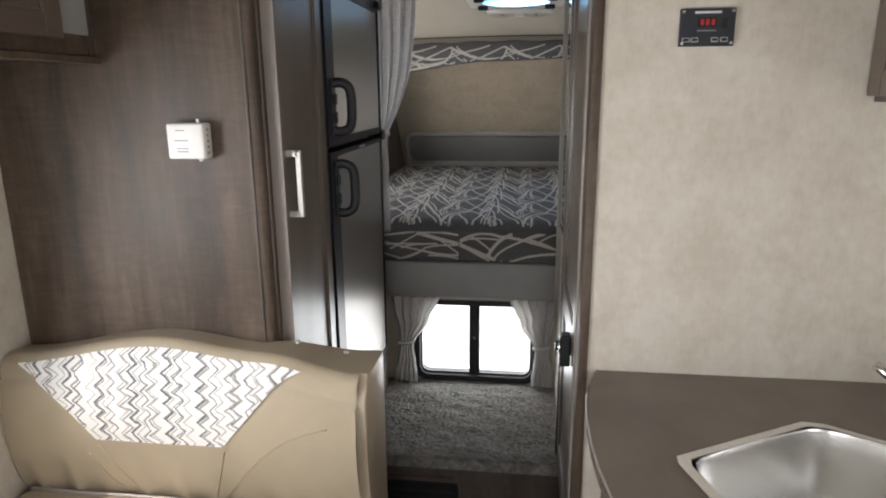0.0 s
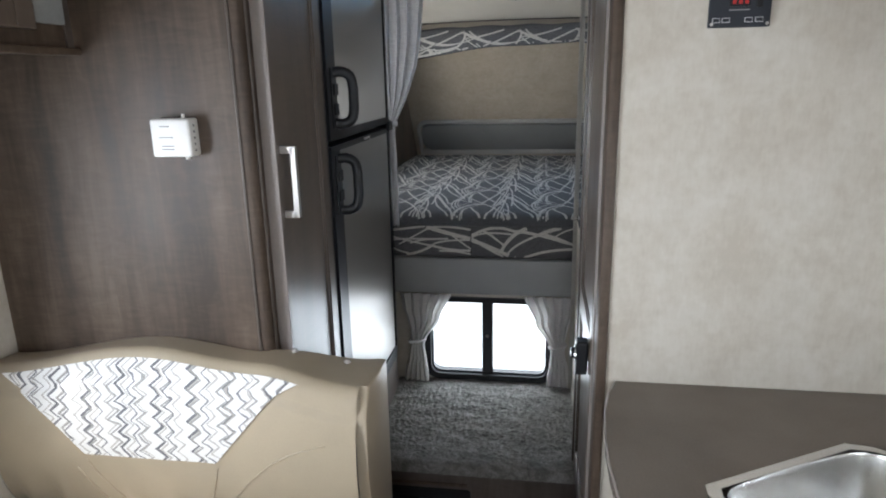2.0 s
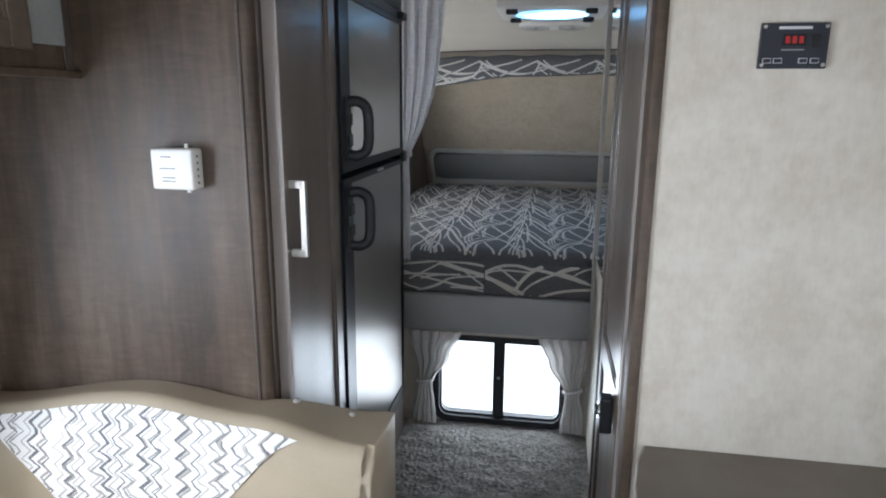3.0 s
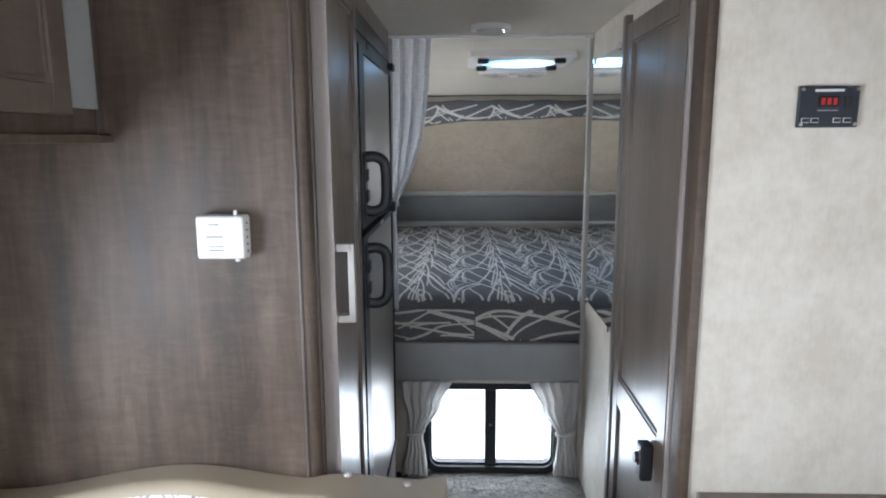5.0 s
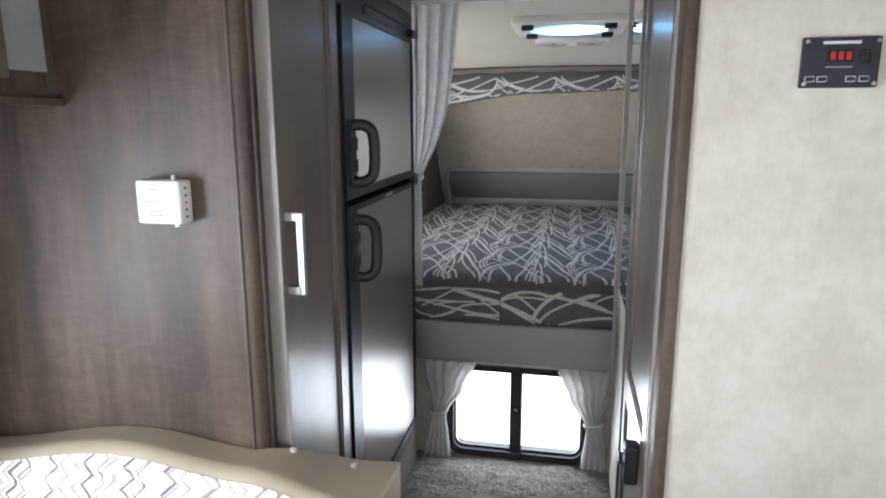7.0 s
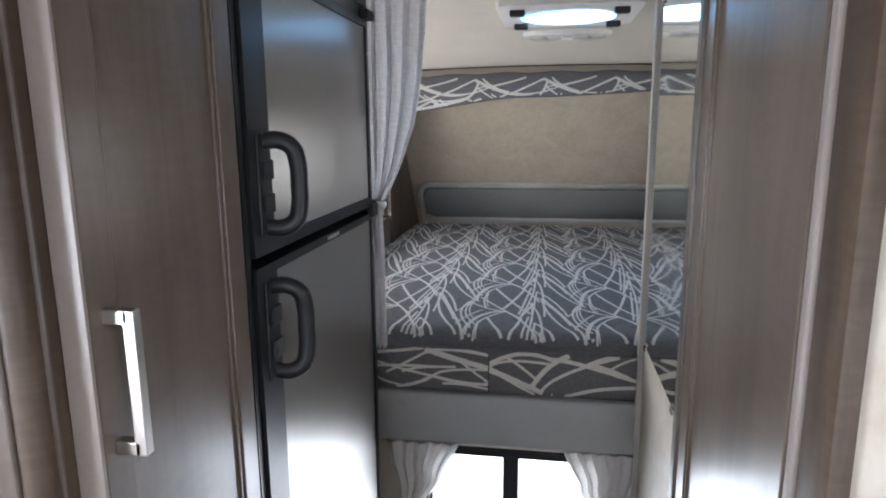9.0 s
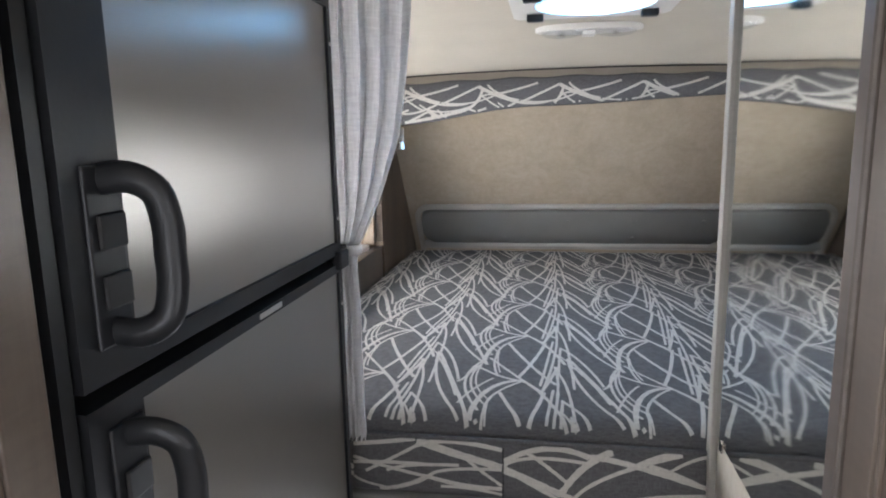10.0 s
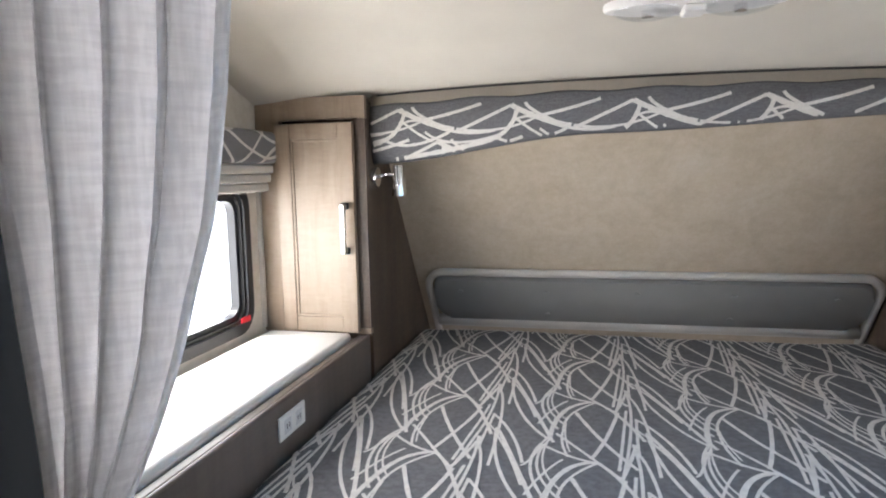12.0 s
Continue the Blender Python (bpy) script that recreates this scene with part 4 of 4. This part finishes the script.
# ---- fridge ----
FX = -0.512
fridge = thing("refrigerator", (-0.8, 1.93, 0.50), "built-in two-door fridge, brushed steel with black trim", "refrigerator")
part("body", box(-1.10, FX - 0.045, 1.616, 2.260, 0.50, 1.835), BLACK, fridge)
part("surround", ring([(1.614, 0.50), (2.262, 0.50), (2.262, 1.84), (1.614, 1.84)], [(1.628, 0.525), (2.248, 0.525), (2.248, 1.80), (1.628, 1.80)], on_x(FX), -0.045, -0.002), BLACK, fridge)
part("control_panel", box(FX - 0.04, FX - 0.004, 1.63, 2.246, 1.773, 1.80, 0.003), BLACK, fridge)
for name, z0, z1, h0, h1 in (("freezer_door", 1.360, 1.770, 1.392, 1.530), ("fridge_door", 0.535, 1.344, 1.172, 1.318)):
    d = part(name, ring([(1.632, z0), (2.244, z0), (2.244, z1), (1.632, z1)], [(1.700, z0 + 0.020), (2.230, z0 + 0.020), (2.230, z1 - 0.014), (1.700, z1 - 0.014)], on_x(FX), -0.04, 0.004), BLACK, fridge, "black door frame")
    part("steel_panel", box(FX - 0.03, FX - 0.001, 1.7005, 2.2295, z0 + 0.0205, z1 - 0.0145), STEEL, d, "brushed steel door panel")
    hy = 1.672
    pts = [(FX + 0.002, hy, h1 - 0.008), (FX + 0.028, hy + 0.004, h1 - 0.006), (FX + 0.047, hy + 0.010, h1 - 0.018), (FX + 0.052, hy + 0.014, h1 - 0.045), (FX + 0.052, hy + 0.014, (h0 + h1) / 2),
           (FX + 0.052, hy + 0.014, h0 + 0.045), (FX + 0.047, hy + 0.010, h0 + 0.018), (FX + 0.028, hy + 0.004, h0 + 0.006), (FX + 0.002, hy, h0 + 0.008)]
    part("handle", tube(rounded_path(pts), 0.0075, seg=12, flat=1.7), BLACK, d, "black plastic loop handle", 1)
    part("handle_plate", box(FX + 0.0035, FX + 0.008, 1.652, 1.694, h0 - 0.004, h1 + 0.004, 0.002), BLACK, d)
    for k in (0.3, 0.65):
        part("latch_step", box(FX + 0.008, FX + 0.0125, 1.66, 1.692, h0 + k * (h1 - h0) - 0.014, h0 + k * (h1 - h0) + 0.014, 0.002), BLACK_MATTE, d)
    for zz in (z0 + 0.06, z1 - 0.07):
        part("screw", rod((FX + 0.004, 2.237, zz), (FX + 0.0065, 2.237, zz), 0.003, seg=10), NICKEL, d)
part("top_hinge", box(FX - 0.002, FX + 0.016, 2.205, 2.258, 1.771, 1.792, 0.003), BLACK, fridge)
part("mid_hinge", box(FX - 0.002, FX + 0.014, 2.215, 2.258, 1.336, 1.366, 0.003), BLACK, fridge)
part("control_slot", box(FX - 0.004, FX - 0.002, 1.80, 1.83, 1.778, 1.795, 0.0005), BLACK_MATTE, fridge)
part("maker_plate", box(FX + 0.004, FX + 0.0055, 1.930, 1.995, 1.3335, 1.3405, 0.0005), NICKEL, fridge)
for i in range(3):
    part("gasket", box(FX - 0.035, FX - 0.003, 1.614 + i * 0.006, 1.618 + i * 0.006, 0.54, 1.80, 0.001), BLACK if i != 1 else NICKEL, fridge)
solid("fridge_base_panel", box(-1.10, FX - 0.004, 1.614, 2.261, 0.0, 0.498), WOOD_EDGE, "dark wood panel below the fridge", "panel", kind="structure")
solid("fridge_header", box(-1.10, FX - 0.002, 1.614, 2.261, 1.842, CEIL), WOOD_DOOR, "brown wood strip above the fridge", "panel", kind="structure")

# ---- pantry ----
pantry = thing("pantry_cabinet", (-0.8, 1.42, 0.0), "tall grey-brown wood pantry with a narrow glossy door", "cabinet")
loop = [(-1.128, 1.612), (-1.128, 1.25)] + [(-0.552 + 0.018 * math.sin(t), 1.268 - 0.018 * math.cos(t)) for t in [radians(15 * k) for k in range(7)]] + [(-0.534, 1.612)]
part("body", slab(loop, lambda a, b, d: (a, b, d), 0.0, CEIL), WOOD, pantry, "", 30)
for tx, ty in ((-0.556, 1.2490), (-0.5330, 1.274)):
    part("edge_bead", rod((tx, ty, 0.0), (tx, ty, CEIL), 0.003, seg=10), WOOD_EDGE, pantry)
pdoor = shaker_door(pantry, ("x", -0.5335), 1.296, 1.597, 0.10, 1.86, 1, 0.027, WOOD_DOOR, 0.042)
part("edge_band", box(-0.5330, -0.5055, 1.291, 1.2955, 0.10, 1.86, 0.001), TRIM, pdoor, "pale door edge band")
bar_handle(pdoor, -0.5065, 1.318, 1.236, 1.380, (1, 0))
part("scribe_bead", rod((-0.531, 1.604, 0.1), (-0.531, 1.604, 1.86), 0.004, seg=10), WOOD, pantry)

# gas detector
DX, DZ = 0.012, 0.004
det = thing("gas_detector", (-0.687, 1.235, 1.365), "white plastic detector box fixed to the wood panel", "detector")
part("case", box(-0.715, -0.636, 1.213, 1.249, 1.371, 1.442, 0.005, seg=3), WHITE, det, "", 40)
part("test_pin", rod((-0.652, 1.225, 1.440), (-0.652, 1.225, 1.450), 0.003, seg=10), WHITE, det)
part("foot", rod((-0.652, 1.225, 1.366), (-0.652, 1.225, 1.372), 0.004, seg=10), WHITE, det)
for z, h, x0, x1 in ((1.424, 0.001, -0.706, -0.688), (1.404, 0.001, -0.710, -0.682), (1.388, 0.001, -0.706, -0.682), (1.382, 0.0012, -0.706, -0.682)):
    part("print_bar", box(x0 + DX, x1 + DX, 1.2118, 1.2135, z + DZ - h, z + DZ + h), GREYBAR, det)
for i in range(5):
    part("vent_hole", rod((-0.6365, 1.229, 1.383 + i * 0.0115), (-0.6352, 1.229, 1.383 + i * 0.0115), 0.0022, seg=10), BLACK, det)

# overhead cabinet at the dinette
oc = thing("overhead_cabinet", (-1.0, 0.5, 1.56), "grey-brown overhead cabinet with a framed door", "cabinet")
part("body", box(XL + 0.001, -0.872, -0.7, 1.248, 1.565, 1.8885), WOOD, oc)
part("bottom_lip", box(-0.892, -0.855, -0.7, 1.2475, 1.559, 1.572, 0.002), WOOD, oc)
for a, b in ((0.42, 1.145), (-0.34, 0.40)):
    shaker_door(oc, ("x", -0.871), a, b, 1.60, 1.87, 1, 0.017, WOOD_DOOR, 0.042)
part("pale_strip", box(-0.871, -0.864, 1.149, 1.228, 1.612, 1.87, 0.001), STRIP, oc, "pale frosted strip")
part("end_stile", box(-0.871, -0.868, 1.229, 1.2475, 1.572, 1.885), WOOD_EDGE, oc)

# ---- bathroom door and mirror ----
bdoor = thing("door_1", (0.13, 1.62, 0.37), "satin brown two-panel bathroom door, closed", "door", kind="structure")
shaker_door(bdoor, ("x", 0.150), 1.408, 1.842, 0.372, 1.836, -1, 0.030, WOOD_DOOR, 0.05, "leaf", [(0.44, 0.875), (0.948, 1.79)])
latch = part("latch", box(0.092, 0.1195, 1.462, 1.500, 0.845, 0.925, 0.006, seg=3), BLACK, bdoor, "black door latch")
part("latch_knob", rod((0.082, 1.481, 0.893), (0.0925, 1.481, 0.893), 0.012, seg=20), BLACK, latch)
part("latch_ring", rod((0.0895, 1.481, 0.893), (0.0922, 1.481, 0.893), 0.017, seg=24), CHROME, latch)
part("jamb", box(0.115, 0.150, 1.844, 1.872, 0.37, 1.86, 0.004), WOOD_EDGE, bdoor)
mir = thing("wall_mirror", (0.128, 2.1, 1.03), "tall frameless wall mirror held by small clips", "mirror")
part("glass", box(0.1275, 0.1325, 1.888, 2.318, 1.035, 1.80), MIRROR, mir)
part("edge_strip", box(0.120, 0.1335, 2.319, 2.344, 0.37, CEIL - 0.002, 0.002), PIPING, mir, "cream edge strip")
for y in (1.94, 2.27):
    for z in (1.035, 1.8):
        part("clip", box(0.1235, 0.1325, y - 0.009, y + 0.009, z - 0.010, z + 0.008, 0.002), CHROME, mir, "chrome mirror clip")

# ---- bath wall: control panel ----
pan = thing("control_panel", (0.336, 1.33, 1.58), "black tank monitor panel with a red display", "control panel")
part("plate", box(0.286, 0.387, 1.327, 1.3345, 1.579, 1.648, 0.002), DARKBLUE, pan)
part("title_bar", box(0.312, 0.360, 1.3262, 1.3272, 1.6385, 1.6425), PALEBAR, pan)
part("display", box(0.318, 0.352, 1.3255, 1.3272, 1.6135, 1.631), BLACK, pan)
for x in (0.323, 0.333, 0.343):
    part("digit", box(x, x + 0.006, 1.3250, 1.3256, 1.617, 1.628), LED, pan, "glowing red digit")
part("caption_bar", box(0.318, 0.352, 1.3262, 1.3272, 1.6065, 1.6085), GREYBAR, pan)
part("rocker", box(0.362, 0.372, 1.3235, 1.3272, 1.611, 1.630, 0.001), BLACK_MATTE, pan)
for x in (0.292, 0.308, 0.345, 0.362):
    b = part("button", box(x, x + 0.013, 1.3258, 1.3272, 1.587, 1.595, 0.0005), PALEBAR, pan)
    part("button_face", box(x + 0.001, x + 0.012, 1.3250, 1.3259, 1.588, 1.594), DARKBLUE, b)
for x in (0.2915, 0.3815):
    for z in (1.5845, 1.6425):
        part("screw", rod((x, 1.3245, z), (x, 1.3275, z), 0.0028, seg=10), NICKEL, pan)

# ---- kitchen ----
edge = [(0.166, 1.333), (0.148, 1.28), (0.134, 1.20), (0.127, 1.115), (0.127, 1.03), (0.132, 0.95), (0.143, 0.87), (0.160, 0.80), (0.186, 0.72), (0.225, 0.64), (0.275, 0.57), (0.34, 0.51), (0.42, 0.47), (0.52, 0.45), (0.948, 0.45), (0.948, 1.333)]
SINKLOOP = [(0.262, 0.992), (0.260, 0.970), (0.335, 0.715), (0.36, 0.69), (0.80, 0.69), (0.82, 0.71), (0.82, 0.955), (0.80, 0.975), (0.555, 1.130), (0.515, 1.136)]
SINKHOLE = [(0.56 + (a - 0.56) * 0.95, 0.90 + (b - 0.90) * 0.95) for a, b in SINKLOOP]


def counter_mesh(d0, d1):
    bm = bmesh.new()
    for d in (d0, d1):
        vo = [bm.verts.new((a, b, d)) for a, b in edge]
        vi = [bm.verts.new((a, b, d)) for a, b in SINKHOLE]
        es = [bm.edges.new((v[i], v[(i + 1) % len(v)])) for v in (vo, vi) for i in range(len(v))]
        bmesh.ops.triangle_fill(bm, use_beauty=True, use_dissolve=False, edges=es)
        if d == d0:
            lower = (vo, vi)
    for a, b in zip(lower, (vo, vi)):
        for i in range(len(a)):
            j = (i + 1) % len(a)
            bm.faces.new((a[i], a[j], b[j], b[i]))
    return bm


ct = thing("countertop", (0.55, 0.9, 0.87), "dark brown laminate countertop with a rounded end", "countertop")
part("top", counter_mesh(0.868, 0.9), COUNTER, ct)
part("edge_band", tube([(a - 0.001, b, 0.8985) for a, b in edge[:15]], 0.0022, seg=6), TRIM, ct, "", 1)
base = [(a + 0.035, b) for a, b in edge[:10]] + [(0.30, 0.60), (0.38, 0.54), (0.53, 0.50), (0.946, 0.50), (0.946, 1.332)]
kc = thing("kitchen_base_cabinet", (0.55, 0.9, 0.0), "grey-brown curved kitchen base cabinet under the counter", "cabinet")
kb = slab([(max(a, 0.18), b) for a, b in base], lambda a, b, d: (a, b, d), 0.0, 0.62)
part("body", kb, WOOD, kc)
kw = bmesh.new()
lo_ = [kw.verts.new((max(a, 0.18), b, 0.62)) for a, b in base]
hi_ = [kw.verts.new((max(a, 0.18), b, 0.867)) for a, b in base]
for i in range(len(lo_)):
    j = (i + 1) % len(lo_)
    kw.faces.new((lo_[i], lo_[j], hi_[j], hi_[i]))
part("apron", kw, WOOD, kc)
cxs, cys = 0.56, 0.90
shrink = lambda k: [(cxs + (a - cxs) * k, cys + (b - cys) * k) for a, b in SINKLOOP]
sk = thing("kitchen_sink", (0.56, 0.9, 0.74), "brushed stainless corner sink set in the counter", "sink")
part("rim", ring(shrink(1.0), shrink(0.93), lambda a, b, d: (a, b, 0.9 + d), 0.0005, 0.005), SINK, sk)
bowl = bmesh.new()
rows = []
for k, z in ((0.932, 0.9045), (0.918, 0.898), (0.89, 0.80), (0.86, 0.765), (0.76, 0.752), (0.15, 0.748)):
    rows.append([bowl.verts.new((a, b, z)) for a, b in shrink(k)])
for p, q in zip(rows, rows[1:]):
    for i in range(len(p)):
        j = (i + 1) % len(p)
        bowl.faces.new((p[i], p[j], q[j], q[i]))
bowl.faces.new(rows[-1])
bowl_ob = part("bowl", bowl, SINK, sk, "", 1)
bv = bowl_ob.modifiers.new("soft", "SUBSURF")
bv.levels = bv.render_levels = 2
part("drain", rod((cxs, cys, 0.749), (cxs, cys, 0.753), 0.045, seg=28), CHROME, sk)
fau = thing("faucet", (0.76, 1.22, 0.9), "chrome kitchen faucet standing behind the sink", "faucet")
part("base", rod((0.76, 1.22, 0.9), (0.76, 1.22, 0.93), 0.024, seg=24), CHROME, fau, "", 40)
part("spout", tube([(0.76, 1.22, 0.925), (0.755, 1.21, 1.0), (0.73, 1.16, 1.03), (0.69, 1.08, 1.03), (0.665, 1.03, 1.005)], 0.010), CHROME, fau, "", 1)
part("lever", tube([(0.755, 1.235, 0.93), (0.725, 1.26, 0.945), (0.700, 1.275, 0.965)], 0.010), CHROME, fau, "", 1)
kcab = thing("kitchen_overhead_cabinet", (0.8, 0.6, 1.47), "dark wood overhead cabinet above the kitchen counter", "cabinet")
part("body", box(0.652, XR - 0.001, 0.2, 1.333, 1.474, 1.8885), WOOD_EDGE, kcab)
shaker_door(kcab, ("x", 0.651), 0.80, 1.325, 1.485, 1.87, -1, 0.018, WOOD_DOOR, 0.045)
shaker_door(kcab, ("x", 0.651), 0.22, 0.79, 1.485, 1.87, -1, 0.018, WOOD_DOOR, 0.045)

# ---- dinette ----
bench = thing("dinette_bench", (-0.72, 1.0, 0.0), "beige vinyl dinette bench, white zigzag fabric set in its backrest", "bench")
arc = lerp((0, 0.945), (0.46, 0.998), (0.74, 0.974), (1, 0.934))


def back_edge(x):
    return 1.247 if x < -0.56 else 1.247 + min(1, (x + 0.56) / 0.05) * 0.02 + max(0, (x + 0.51)) * 0.32


def cushion(u, v):
    """Front face, rolled top and rear edge of the backrest in one skin."""
    x = -1.126 + u * 0.796
    top = arc(u)
    yb = back_edge(x)
    if v < 0.6:
        z = 0.60 + (top - 0.05 - 0.60) * v / 0.6
        y = 1.145 + 0.03 * (1 - v / 0.6) ** 2 - 0.018 * math.sin(math.pi * v / 0.6)
        y += 0.012 * math.sin(u * 60 + 2 * v) * max(0, 1 - v * 4.0) * (0.3 + noise.noise((u * 9, 0, 0)) ** 2 * 3)
        return (x, y - 0.004 * noise.noise((u * 6, v * 4, 3)), z)
    k = (v - 0.6) / 0.4
    if k < 0.5:
        a = k / 0.5 * math.pi / 2
        return (x, 1.185 - 0.034 * math.cos(a), top - 0.05 + 0.05 * math.sin(a))
    k = (k - 0.5) / 0.5
    return (x, 1.185 + (yb - 1.185) * k, top - 0.006 * k)


part("back_cushion", sheet(cushion, 90, 60), VINYL, bench, "", 50)
part("core", box(-1.126, -0.335, 1.20, 1.246, 0.0, 0.91), WOOD_EDGE, bench)
ends = slab([(1.165, 0.0), (1.165, 0.60), (1.150, 0.75), (1.150, 0.885), (1.187, 0.934), (back_edge(-0.33), 0.928), (back_edge(-0.33), 0.0)], on_x(-0.333), 0.0, 0.022, 0.005)
part("end_panel", ends, VINYL, bench, "beige vinyl end panel", 40)


def inset_fn(u, v):
    xa, xb = -0.905 + (-1.088 + 0.905) * v, -0.618 + (-0.445 + 0.618) * v
    x = xa + (xb - xa) * u
    uu = (x + 1.126) / 0.796
    lo = 0.6 * (0.774 - 0.60) / (arc(uu) - 0.05 - 0.60)
    p = cushion(uu, lo + (0.70 - lo) * v)
    return (p[0], p[1] - 0.003, p[2] + 0.002)


part("fabric_inset", sheet(inset_fn, 60, 30), ZIGZAG, bench, "white fabric with grey zigzag lines", 1)
for x, y in ((-0.490, 1.266), (-0.385, 1.284)):
    part("button", sheet(lambda u, v: (x + 0.008 * math.sin(u * math.pi / 2) * math.cos(2 * math.pi * v), y + 0.008 * math.sin(u * math.pi / 2) * math.sin(2 * math.pi * v), arc((x + 1.126) / 0.796) - 0.005 + 0.006 * math.cos(u * math.pi / 2)), 4, 14), PIPING, bench, "", 1)


def stitch(x0, z0, x1, z1, sag):
    pts = []
    for i in range(15):
        k = i / 14
        x = x0 + (x1 - x0) * k
        z = z0 + (z1 - z0) * k + sag * math.sin(math.pi * k)
        uu = (x + 1.126) / 0.796
        p = cushion(uu, 0.6 * (z - 0.60) / (arc(uu) - 0.05 - 0.60))
        pts.append((p[0], p[1] - 0.0005, z))
    return tube(pts, 0.0018, seg=6)


for a in ((-0.618, 0.762, -0.66, 0.625, 0.0), (-0.64, 0.625, -0.39, 0.83, 0.045), (-0.905, 0.762, -0.83, 0.625, 0.0), (-0.93, 0.74, -0.86, 0.625, -0.01)):
    part("stitch_line", stitch(*a), VINYL, bench, "", 1)
part("seat_cushion", box(-1.126, -0.345, 0.62, 1.172, 0.50, 0.625, 0.03, seg=4), VINYL, bench, "", 40)
part("base", box(-1.126, -0.37, 0.66, 1.198, 0.0, 0.499), WOOD, bench)
part("piping", tube([(-1.1 + i * 0.0375, 1.150, 0.628) for i in range(21)], 0.005, seg=8), TRIM, bench, "", 1)
w4 = thing("window_4", (XL, 0.35, 0.92), "black-framed side window above the dinette", "window", kind="structure")
y0, y1, z0, z1 = DIN_WIN
part("window_frame", ring(round_rect(y0 - 0.016, y1 + 0.016, z0 - 0.016, z1 + 0.016, 0.06), round_rect(y0 + 0.02, y1 - 0.02, z0 + 0.02, z1 - 0.02, 0.04), on_x(XL), 0.010, -0.03), BLACK, w4, "", 40)
p = part("pane", box(XL - 0.024, XL - 0.020, y0, y1, z0, z1), GLASS, w4)
p.visible_shadow = False
